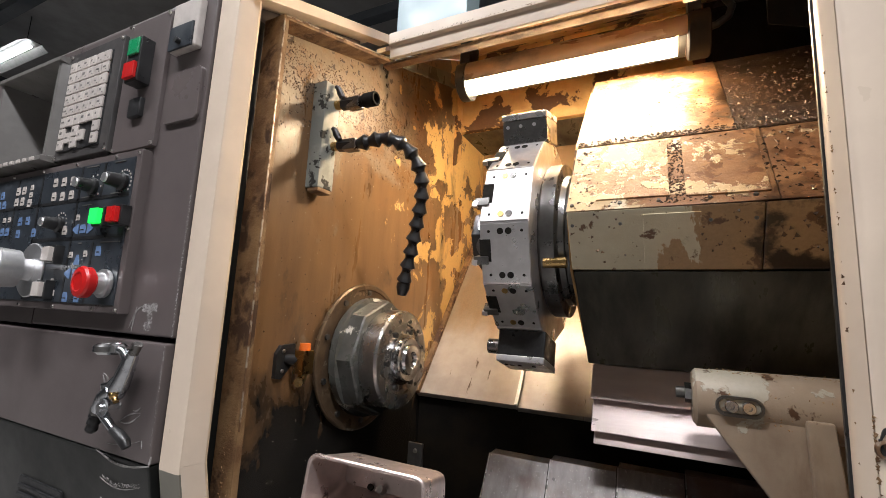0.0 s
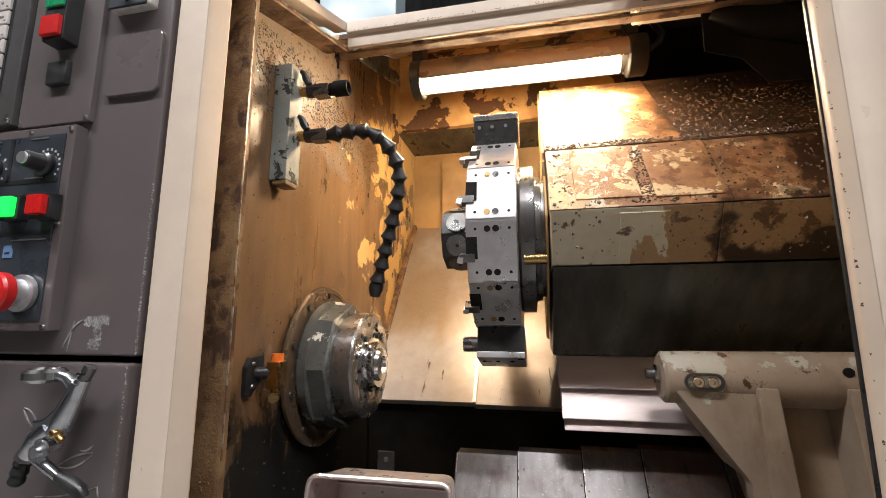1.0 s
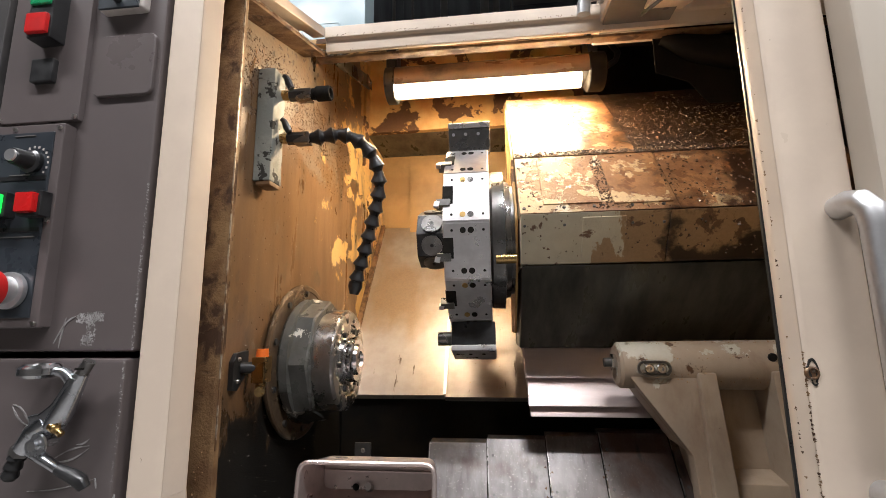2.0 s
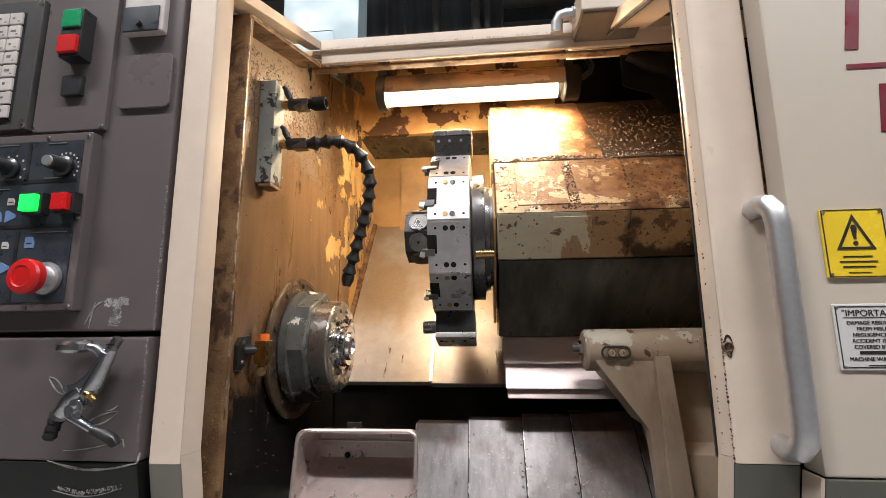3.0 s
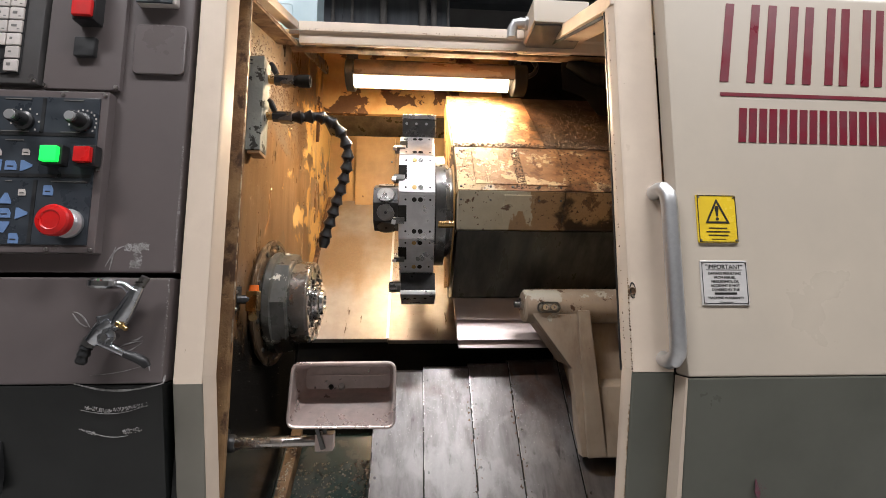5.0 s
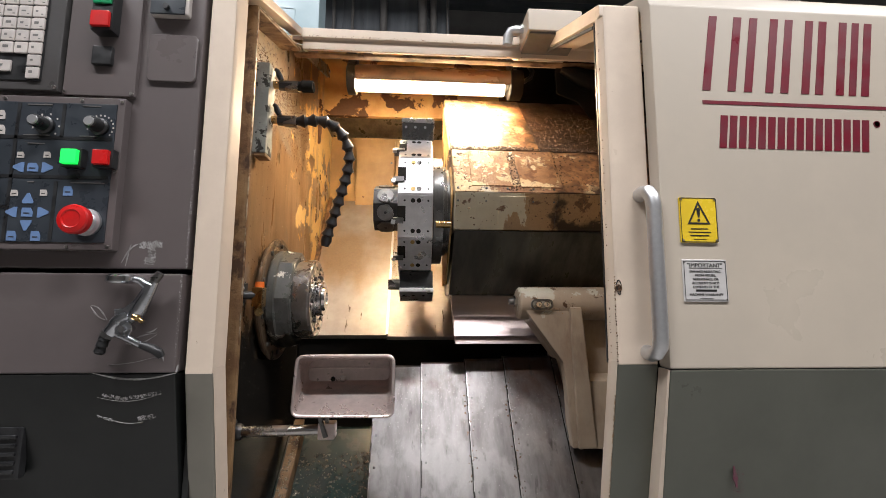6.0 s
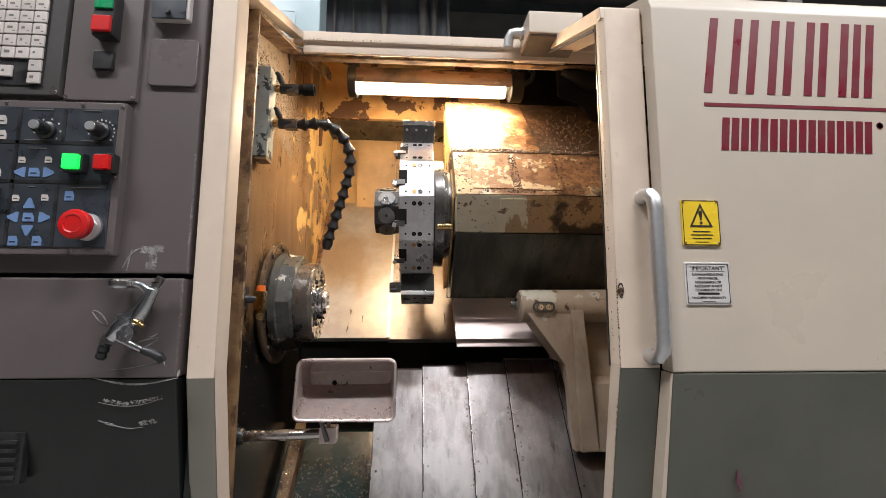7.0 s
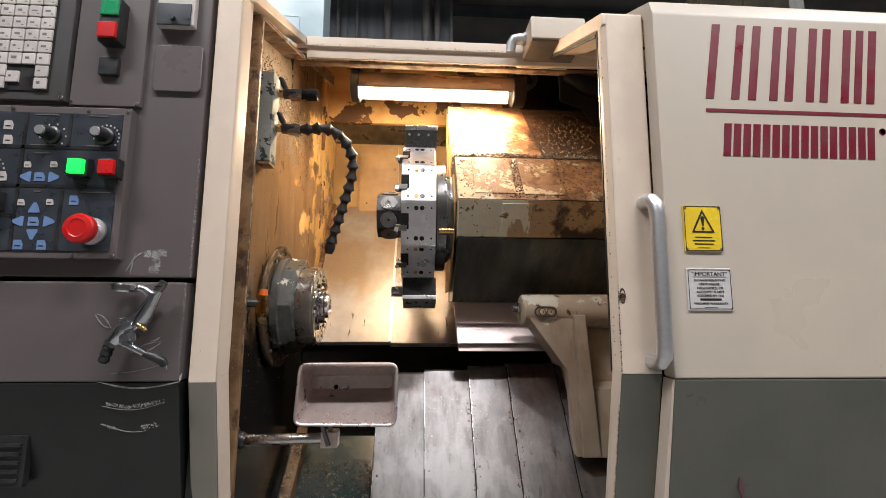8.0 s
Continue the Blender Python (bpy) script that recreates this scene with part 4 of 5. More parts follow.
part("lip_skirt", tapered_sheet(LIP, 0.9295, 0.45, 0.096, [(x - 0.006, y) for x, y in LIP]), CREAM, door, "cream folded lip with chipped paint")
part("side_return", tapered_sheet([(0.1688, 0.320), (0.1702, 0.3175), (0.1702, 0.345), (0.1688, 0.345)], 0.9205, 0.45, 0.095, [(0.158, 0.320), (0.1704, 0.3175), (0.1704, 0.345), (0.158, 0.345)]), CREAM, door)
part("gasket", B((0.0992, 0.363, 0.925), (0.1035, 0.3665, 1.480), 0.0005), BLACK, door)
part("top_edge", P([(0.3445, 1.4975), (0.347, 1.502), (0.62, 1.618), (0.62, 1.592), (0.357, 1.480), (0.3445, 1.480)], "x", 0.1008, 0.1685, 0.002), CREAM, door)
part("top_gasket", P([(0.372, 1.474), (0.372, 1.480), (0.62, 1.589), (0.62, 1.583)], "x", 0.100, 0.103, 0.0005), BLACK, door)
handle = part("handle", S([(0.152, 0.345, 1.180), (0.152, 0.330, 1.182), (0.153, 0.320, 1.180), (0.155, 0.314, 1.172), (0.1560, 0.312, 1.157), (0.1560, 0.312, 0.967), (0.155, 0.314, 0.952), (0.153, 0.320, 0.944), (0.152, 0.330, 0.941), (0.152, 0.345, 0.943)], 0.0108, 20), SILVER, door,
              "brushed aluminium grab handle")
scr = part("door_plug", L([(0.3925, 0.0058), (0.3900, 0.0055), (0.3895, 0.0042), (0.3915, 0.0036), (0.3915, 0.001)], (0.1115, -0.0485, 1.0375), "y", 20), WORNEDGE, door, "small worn plug ringed with black paint")
for pts, half in ((arc(0.1085, 1.0420, 0.1165, 1.0420, -0.007), 0.0008), (arc(0.1080, 1.0430, 0.1110, 1.0300, 0.0), 0.0007), (arc(0.1168, 1.0420, 0.1140, 1.0295, 0.0), 0.0008), (arc(0.1105, 1.0300, 0.1150, 1.0290, 0.002), 0.0007)):
    part("paint_ring", ribbon(pts, half, 0.3425), INK, door, "black painted ring round the plug")
# maroon brand mark, drawn as plain slanted strokes
mark = thing("maroon_door_lettering", (0.42, 0.329, 1.26), "maroon painted brand lettering as plain strokes", "painted mark")
LEAN_K = 0.16
for x0, x1 in ((0.260, 0.314), (0.328, 0.376), (0.388, 0.436), (0.446, 0.494), (0.503, 0.515), (0.524, 0.580)):
    for a in ((x0, x0 + 0.013), (x1 - 0.013, x1)) if x1 - x0 > 0.03 else ((x0, x1),):
        part("stroke", P([(a[0], 1.351), (a[1], 1.351), (a[1] + 0.125 * LEAN_K, 1.476), (a[0] + 0.125 * LEAN_K, 1.476)], "y", 0.3290, 0.3303), MAROON, mark)
part("underline", B((0.259, 0.3290, 1.329), (0.60, 0.3303, 1.3345)), MAROON, mark)
for k in range(8):
    x0 = 0.281 + k * 0.0312
    for a, b in ((x0, x0 + 0.0115), (x0 + 0.0155, x0 + 0.027)):
        part("stroke", P([(a, 1.259), (b, 1.259), (b + 0.006, 1.311), (a + 0.006, 1.311)], "y", 0.3290, 0.3303), MAROON, mark)
part("ring_mark", L([(0.3290, 0.0055), (0.3303, 0.0055), (0.3303, 0.0045), (0.3290, 0.0045)], (0.545, 0, 1.305), "y", 20), MAROON, mark)
smear = tagged(solo("red_paint_smear", ribbon(arc(0.283, 0.775, 0.285, 0.745, 0.002), 0.0024, 0.3575), FADED, "faded red paint smear on the grey band", "paint mark"))

ws = thing("warning_sign", (0.235, 0.328, 1.106), "yellow hazard sign with a black triangle", "warning sign")
part("plate", B((0.206, 0.3272, 1.107), (0.264, 0.3302, 1.175), 0.0012), YELLOW, ws)
for a, b in (((0.2075, 1.1735), (0.2625, 1.1745)), ((0.2075, 1.1075), (0.2625, 1.1085))):
    part("border", B((a[0], 0.3268, a[1]), (b[0], 0.3275, b[1])), INK, ws)
for x in (0.2072, 0.2625):
    part("border", B((x, 0.3268, 1.1085), (x + 0.001, 0.3275, 1.1735)), INK, ws)
tri_o, tri_i = [(0.2175, 1.1345), (0.2525, 1.1345), (0.235, 1.1695)], [(0.2215, 1.137), (0.2485, 1.137), (0.235, 1.1640)]
for k in range(3):
    j = (k + 1) % 3
    part("triangle_side", P([tri_o[k], tri_o[j], tri_i[j], tri_i[k]], "y", 0.3266, 0.3275), INK, ws)
part("exclamation", P([(0.234, 1.1445), (0.236, 1.1445), (0.2378, 1.1565), (0.2365, 1.159), (0.2335, 1.159), (0.2322, 1.1565)], "y", 0.3266, 0.3275), INK, ws)
part("exclamation_dot", C((0.235, 0.3266, 1.1405), (0.235, 0.3275, 1.1405), 0.0022, seg=16), INK, ws)
for z, w in ((1.1275, 0.013), (1.1225, 0.017), (1.1175, 0.0145), (1.112, 0.010)):
    part("text_bar", B((0.235 - w, 0.3267, z - (0.0007 if z > 1.115 else 0.0003)), (0.235 + w, 0.3275, z + (0.0007 if z > 1.115 else 0.0003))), INK, ws)
for x in (0.2095, 0.2605):
    screw(ws, (x, 0.3272, 1.1715), 0.0016), screw(ws, (x, 0.3272, 1.1105), 0.0016)
pl = thing("notice_plate", (0.239, 0.328, 1.018), "silver notice plate with black lettering", "notice plate")
part("plate", B((0.205, 0.3275, 1.018), (0.273, 0.3302, 1.080), 0.0012), PLATEW, pl)
for z in (1.0205, 1.0770):
    part("border", B((0.2075, 0.3271, z), (0.2705, 0.3277, z + 0.0008)), INK, pl)
for x in (0.2068, 0.2704):
    part("border", B((x, 0.3271, 1.0205), (x + 0.0008, 0.3277, 1.0778)), INK, pl)
lettering("text_line", '"IMPORTANT"', 0.0085, 0.239, 0.3272, 1.0685, INK, pl)
part("rule", B((0.213, 0.3271, 1.0668), (0.265, 0.3277, 1.0673)), INK, pl)
for k, line in enumerate(("DAMAGE RESULTING", "FROM MISUSE,", "NEGLIGENCE, OR", "ACCIDENT IS NOT", "COVERED BY THE", "", "MACHINE WARRANTY")):
    z = 1.0605 - 0.0056 * k
    if line:
        lettering("text_line", line, 0.0050, 0.239, 0.3272, z, INK, pl)
    else:
        part("text_bar", B((0.223, 0.3271, z + 0.0003), (0.255, 0.3277, z + 0.0034)), INK, pl)
part("text_bar", B((0.229, 0.3271, 1.0225), (0.249, 0.3277, 1.0232)), INK, pl)
for x in (0.2085, 0.2698):
    screw(pl, (x, 0.3275, 1.0765), 0.0014), screw(pl, (x, 0.3275, 1.0215), 0.0014)

for ob, dx, dz in ((mark, -0.0125, -0.0075), (ws, -0.0092, -0.003), (pl, -0.0088, -0.001), (smear, -0.008, 0.004)):
    ob.location += Vector((dx, -0.0128, dz))

# ---- spindle ----
AX, AZ = 0.67, 1.022
sp = thing("headstock_spindle", (-0.49, AX, AZ), "lathe headstock spindle with grey collar and steel nose", "lathe spindle")
fl = part("flange", L([(-0.4955, 0.120), (-0.488, 0.128), (-0.484, 0.128), (-0.482, 0.125), (-0.482, 0.118), (-0.4835, 0.117), (-0.4835, 0.05)], (0, AX, AZ), seg=64), OILSTEEL, sp)
for k in range(10):
    a = radians(18 + 36 * k)
    part("bolt", C((-0.484, AX + 0.112 * math.cos(a), AZ + 0.112 * math.sin(a)), (-0.480, AX + 0.112 * math.cos(a), AZ + 0.112 * math.sin(a)), 0.005, seg=12), DARKSTEEL, fl)
bm = bmesh.new()


def octo(r, mixk):
    out = []
    for k in range(40):
        a = radians(9 * k)
        flat = r * math.cos(radians(22.5)) / math.cos((a % radians(45)) - radians(22.5))
        rr = r * (1 - mixk) + flat * mixk
        out.append((AX + rr * math.cos(a), AZ + rr * math.sin(a)))
    return out


loft(bm, [[(x, y, z) for y, z in octo(r, k)] for x, r, k in ((-0.484, 0.098, 0), (-0.478, 0.103, 0), (-0.466, 0.103, 0), (-0.464, 0.102, 0.9), (-0.440, 0.099, 1), (-0.437, 0.096, 1))])
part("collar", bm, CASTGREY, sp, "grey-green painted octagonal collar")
nose = part("nose", L([(-0.438, 0.081), (-0.434, 0.083), (-0.4065, 0.083), (-0.4035, 0.081), (-0.402, 0.079), (-0.402, 0.060), (-0.4045, 0.058), (-0.4045, 0.03)], (0, AX, AZ), seg=56), NOSE, sp)
for k in range(12):
    a = radians(15 + 30 * k)
    part("bolt", C((-0.4025, AX + 0.066 * math.cos(a), AZ + 0.066 * math.sin(a)), (-0.4005, AX + 0.066 * math.cos(a), AZ + 0.066 * math.sin(a)), 0.0042, 0.003, 10), BLACKOXIDE, nose)
for k in range(6):
    a = radians(5 + 60 * k)
    part("cap_screw", C((-0.4045, AX + 0.050 * math.cos(a), AZ + 0.050 * math.sin(a)), (-0.399, AX + 0.050 * math.cos(a), AZ + 0.050 * math.sin(a)), 0.0048, seg=12), BLACKOXIDE, nose)
part("collet", L([(-0.405, 0.043), (-0.400, 0.043), (-0.399, 0.037), (-0.390, 0.037), (-0.388, 0.035), (-0.389, 0.026), (-0.384, 0.024), (-0.383, 0.014), (-0.388, 0.012), (-0.388, 0.002)], (0, AX, AZ), seg=44), CHROME, sp)
vv = thing("drain_valve", (-0.485, 0.50, 1.02), "brass valve with an orange cap on a black bracket", "valve")
part("mount", P([(0.470, 1.035), (0.478, 1.046), (0.505, 1.048), (0.505, 1.020), (0.482, 0.998), (0.470, 1.0)], "x", -0.497, -0.490, 0.001), BLACKOXIDE, vv)
part("stem", C((-0.492, 0.490, 1.026), (-0.470, 0.500, 1.026), 0.0075, seg=16), BLACKOXIDE, vv)
part("block", B((-0.478, 0.491, 1.006), (-0.460, 0.513, 1.040), 0.0015), BRASS, vv)
part("cap", C((-0.469, 0.502, 1.039), (-0.469, 0.502, 1.050), 0.0085, 0.0075, 18), ORANGEP, vv, "orange plastic cap")
part("elbow", S([(-0.469, 0.502, 1.006), (-0.469, 0.500, 0.999), (-0.466, 0.494, 0.996), (-0.463, 0.488, 0.996)], 0.0065, 14), BRASS, vv)
for z in (1.010, 1.038):
    screw(vv, (-0.490, 0.482, z), 0.003, (1, 0, 0))

# ---- carriage and turret ----
car = thing("turret_carriage", (0.1, 0.75, 1.03), "lathe carriage under stained painted guard plates", "lathe carriage")
U = part("upper_cover", P([(0.678, 1.370), (0.90, 1.597), (0.915, 1.597), (0.915, 1.40), (0.70, 1.370)], "x", -0.113, 0.098, 0.0015), COVER, car)
M = part("middle_cover", P([(0.585, 1.245), (0.675, 1.367), (0.98, 1.367), (0.98, 1.245)], "x", -0.112, 0.122, 0.0015), COVER, car)
F = part("front_cover", P([(0.5855, 1.2440), (0.628, 1.172), (0.9, 1.172), (0.9, 1.2445)], "x", -0.111, 0.108, 0.002), COVER_FRONT, car)
part("upper_cover", P([(0.679, 1.3685), (0.901, 1.5955), (0.915, 1.5955), (0.915, 1.40), (0.70, 1.3685)], "x", 0.0985, 0.42, 0.0015), RUST_SHADE, car)
part("middle_cover", P([(0.586, 1.2455), (0.676, 1.3665), (0.98, 1.3665), (0.98, 1.2455)], "x", 0.1225, 0.42, 0.0015), COVER, car)
part("front_cover", P([(0.5865, 1.2440), (0.629, 1.172), (0.9, 1.172), (0.9, 1.2445)], "x", 0.1085, 0.42, 0.002), COVER_FRONT, car)
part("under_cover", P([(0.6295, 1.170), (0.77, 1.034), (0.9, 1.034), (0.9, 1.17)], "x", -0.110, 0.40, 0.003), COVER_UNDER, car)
part("end_plate", P([(0.69, 1.376), (0.895, 1.588), (0.912, 1.588), (0.912, 1.06), (0.79, 1.06), (0.65, 1.172), (0.62, 1.246)], "x", -0.1175, -0.1135, 0.001), OCHRE, car)
nn = Vector((0, 0.122, -0.09)).normalized()
for x0, x1, f0, f1 in ((-0.075, 0.012, 0.12, 0.92), (0.03, 0.115, 0.1, 0.9)):
    y0, z0, y1, z1 = 0.585 + 0.09 * f0, 1.245 + 0.122 * f0, 0.585 + 0.09 * f1, 1.245 + 0.122 * f1
    part("patch_plate", P([(y0, z0), (y1, z1), (y1 - 0.0019, z1 + 0.0014), (y0 - 0.0019, z0 + 0.0014)], "x", x0, x1, 0.0005), COVER, M)
for x in (-0.105, -0.045, 0.0, 0.055, 0.1):
    screw(M, (x, 0.5915, 1.2535), 0.003, nn * -1, DARKSTEEL)
    screw(F, (x, 0.5955, 1.2275), 0.0025, (0, -0.86, -0.5), DARKSTEEL)
for x0, x1 in ((-0.018, 0.045),):
    part("patch_plate", P([(0.590, 1.2375), (0.6235, 1.1805), (0.6215, 1.1793), (0.588, 1.2363)], "x", x0, x1, 0.0005), COVER_FRONT, F)
for i, (za, zb, y0) in enumerate(((0.983, 1.033, 0.775), (0.938, 0.986, 0.758), (0.920, 0.942, 0.745))):
    solo("cross_way_strip", P([(y0, zb), (y0 - (zb - za) * 0.6, za), (y0 - (zb - za) * 0.6 + 0.01, za), (y0 + 0.05, zb)], "x", -0.103 + 0.003 * i, 0.42, 0.001), STRIP,
         "pinkish steel telescoping cross slide cover strip", "way cover", "cross way strips")
TY, TZ, TR = 0.737, 1.232, 0.167
tur = thing("tool_turret", (-0.19, TY, TZ), "twelve-sided steel tool turret with bolted tool blocks", "tool turret")
X0, X1 = -0.230, -0.158
bm = bmesh.new()
prism(bm, [(TY + TR * math.cos(math.pi * k / 6), TZ + TR * math.sin(math.pi * k / 6)) for k in range(12)], "x", X0, X1, 0.0015)
disc = part("disc", bm, TURRET, tur)
AP = TR * math.cos(radians(15))


def on_facet(bm, k):
    """Moves a mesh drawn on a flat facet (x across, y along the facet, z outwards) to facet k; facet 0 looks to the aisle, tilted up."""
    a = radians(180 - 15 - 30 * k)
    out, along = Vector((0, math.cos(a), math.sin(a))), Vector((0, math.sin(a), -math.cos(a)))
    m = Matrix((( 1, along.x, out.x, 0), (0, along.y, out.y, TY + AP * out.y), (0, along.z, out.z, TZ + AP * out.z), (0, 0, 0, 1)))
    bmesh.ops.transform(bm, matrix=m, verts=bm.verts)
    bmesh.ops.recalc_face_normals(bm, faces=bm.faces)
    return bm


for k in range(-4, 5):
    st = part("station_plate", on_facet(B((X0 + 0.001, -0.0415, -0.001), (X1 - 0.001, 0.0415, 0.0015), 0.0008), k), TURRET, tur)
    for s in (-1, 1):
        for x, r, mat in ((-0.199, 0.0046, BRASS if k in (0, -2) else HOLE), (-0.187, 0.0048, HOLE if k % 3 else DARKSTEEL)):
            part("clamp_bolt", on_facet(C((x, s * 0.031, 0.001), (x, s * 0.031, 0.0024), r, seg=16), k), mat, st)
        for x in (-0.216, -0.168):
            part("dowel_hole", on_facet(C((x, s * 0.031, 0.001), (x, s * 0.031, 0.0019), 0.0021, seg=12), k), HOLE, st)
    if k in (0, 1, -1, -2):
        part("tool_slot", on_facet(B((X0 - 0.0005, -0.012, -0.0005), (X0 + 0.016, 0.020, 0.0022), 0.0005), k), HOLE, st)
        tb = part("tool_shank", on_facet(B((X0 - 0.010, -0.016, -0.010), (X0 + 0.012, -0.004, 0.0045), 0.0008), k), DARKSTEEL, st)
        part("insert", on_facet(P([(X0 - 0.014, -0.016), (X0 - 0.006, -0.018), (X0 - 0.004, -0.009), (X0 - 0.012, -0.008)], "z", -0.002, 0.005, 0.0004), k), SILVER, tb)
for k, dark in ((2, False), (-3, True)):
    tbk = part("tool_block", on_facet(B((X0 + 0.004, -0.040, 0.0018), (X1 + 0.004, 0.036, 0.040), 0.0015), k), BLACKOXIDE if dark else DARKSTEEL, tur, "dark steel tool block with cap screws")
    part("top_plate", on_facet(B((X0 + 0.0035, -0.041, 0.0405), (X1 + 0.0045, 0.037, 0.050), 0.0012), k), TURRET, tbk)
    for x in (-0.217, -0.196, -0.174):
        part("cap_screw", on_facet(C((x, -0.0395, 0.030), (x, -0.0418, 0.030), 0.0028, seg=12), k), SILVER, tbk)
        part("cap_screw", on_facet(C((x, 0.010, 0.050), (x, 0.010, 0.0512), 0.0030, seg=12), k), HOLE, tbk)
    if dark:
        part("boring_bar", on_facet(C((X0 + 0.006, 0.0, 0.022), (X0 - 0.022, 0.0, 0.022), 0.012, seg=24), k), DARKSTEEL, tbk)
hub = part("hub", L([(-0.160, 0.122), (-0.154, 0.126), (-0.134, 0.126), (-0.132, 0.108), (-0.124, 0.106), (-0.123, 0.1), (-0.1135, 0.1), (-0.1135, 0.02)], (0, TY, TZ), seg=64), DARKSTEEL, tur)
part("coolant_port", C((-0.150, 0.625, 1.182), (-0.118, 0.625, 1.182), 0.008, seg=18), BRASS, tur)
bm = bmesh.new()
drum = [(TY + 0.054 * math.cos(radians(45 * k)), TZ + 0.006 + 0.054 * math.sin(radians(45 * k))) for k in range(8)]
prism(bm, drum, "x", -0.290, X0, 0.002)
dr = part("drum", bm, BLACKOXIDE, tur, "black octagonal drive drum with round caps")
for k in range(8):
    a = radians(22.5 + 45 * k)
    o = Vector((0, math.cos(a), math.sin(a)))
    c = Vector((-0.262, TY, TZ + 0.006)) + o * 0.049
    cp = part("round_cap", C(c, c + o * 0.005, 0.0195, 0.0185, 28), DARKSTEEL, dr)
    part("cap_centre", C(c + o * 0.004, c + o * 0.0062, 0.004, 0.003, 12), BLACKOXIDE, cp)

# ---- tailstock ----
ts = thing("tailstock", (0.2, 0.66, 0.7), "worn beige cast tailstock with oil stains", "tailstock")
part("front_web", P([(0.040, 1.003), (0.1225, 0.8896), (0.138, 0.716), (0.150, 0.716), (0.140, 1.003)], "y", 0.630, 0.654, 0.003), TAIL, ts)
part("gusset", P([(0.041, 1.002), (0.1205, 0.8915), (0.15, 0.93), (0.12, 1.002)], "y", 0.6545, 0.712, 0.003), TAIL, ts)
part("quill_housing", L([(0.032, 0.030), (0.036, 0.035), (0.27, 0.037), (0.285, 0.03), (0.285, 0.005)], (0, 0.662, 1.014), "x", 40), TAIL, ts)
part("head_block", P([(0.138, 1.030), (0.138, 0.998), (0.32, 0.998), (0.32, 1.030)], "y", 0.634, 0.70, 0.003), TAIL, ts)
part("block", P([(0.150, 1.02), (0.165, 0.72), (0.32, 0.70), (0.32, 1.02)], "y", 0.678, 0.83, 0.004), TAIL, ts)
part("rib", P([(0.138, 1.006), (0.163, 1.006), (0.1865, 0.718), (0.148, 0.716)], "y", 0.622, 0.701, 0.003), TAIL, ts)
part("lower_pad", P([(0.625, 0.716), (0.640, 0.850), (0.701, 0.866), (0.701, 0.716)], "x", 0.172, 0.262, 0.002), TAIL, ts)
part("side_rib", P([(0.238, 1.008), (0.275, 1.008), (0.29, 0.72), (0.262, 0.72)], "y", 0.622, 0.701, 0.003), TAIL, ts)
part("centre_nut", C((0.036, 0.66, 1.018), (0.024, 0.66, 1.018), 0.0125, seg=6), CHROME, ts)
part("centre_stub", C((0.026, 0.66, 1.018), (0.014, 0.66, 1.018), 0.007, seg=18), DARKSTEEL, ts)
bm = bmesh.new()
loft(bm, [[(0.078 + a, 0.632, 1.012 + b) for a, b in rounded(0.024, 0.0115, 0.011)], [(0.078 + a, 0.6235, 1.012 + b) for a, b in rounded(0.024, 0.0115, 0.011)], [(0.078 + a, 0.6235, 1.012 + b) for a, b in rounded(0.021, 0.0085, 0.008)],
          [(0.078 + a, 0.628, 1.012 + b) for a, b in rounded(0.020, 0.0075, 0.007)]])
sl = part("clamp_pocket", bm, DARKSTEEL, ts, "oval pocket with two clamp screws")
for x in (0.070, 0.087):
    part("cap_screw", L([(0.628, 0.007), (0.621, 0.007), (0.620, 0.006), (0.620, 0.003), (0.624, 0.0028), (0.624, 0.0005)], (x, 0, 1.012), "y", 20), CHROME, sl)
part("plug_hole", C((0.243, 0.6275, 1.028), (0.243, 0.6245, 1.0275), 0.006, seg=16), HOLE, ts)

# ---- parts tray ----
tray = thing("parts_catcher", (-0.31, 0.45, 0.80), "steel parts catcher pan on a rod", "parts catcher")
PAN = layered("scratched_pan_steel", (0.62, 0.51, 0.475), (0.50, 0.41, 0.38), 40, [dict(col=(0.12, 0.075, 0.05), scale=90, lo=0.66, hi=0.70, lean=[("Z", 0.88, 0.86, -0.2, 0.0)], rough=0.4, metal=0.4), dict(col=(0.42, 0.38, 0.36), scale=20, lo=0.55, hi=0.7, stretch=(0.3, 1, 1), rough=0.32, metal=0.5)], rough=0.33, metal=0.75, bump=0.2, depth=0.0006)
TL, TRt, BL, BR = Vector((-0.381, 0.435, 0.928)), Vector((-0.2265, 0.437, 0.928)), Vector((-0.383, 0.423, 0.838)), Vector((-0.2265, 0.424, 0.8355))
KL, KR = Vector((-0.379, 0.500, 0.8755)), Vector((-0.233, 0.500, 0.8765))


def quad_loop(a, b, c, d, r, n=4):
    """A loop round four corners, each rounded by r."""
    pts, corners = [], [a, b, c, d]
    for i, q in enumerate(corners):
        u, w = (corners[i - 1] - q).normalized() * r, (corners[(i + 1) % 4] - q).normalized() * r
        for k in range(n + 1):
            t = k / n
            pts.append(q + u * (1 - t) ** 2 + w * t ** 2)
    return pts


def inset(p, dx, dy, dz):
    return p + Vector((dx, dy, dz))


BT, UT = inset(KL, 0.001, 0.004, 0.040), inset(KR, -0.001, 0.004, 0.039)
outer = [quad_loop(TL, TRt, BR, BL, 0.012), quad_loop(BT, UT, KR, KL, 0.012)]
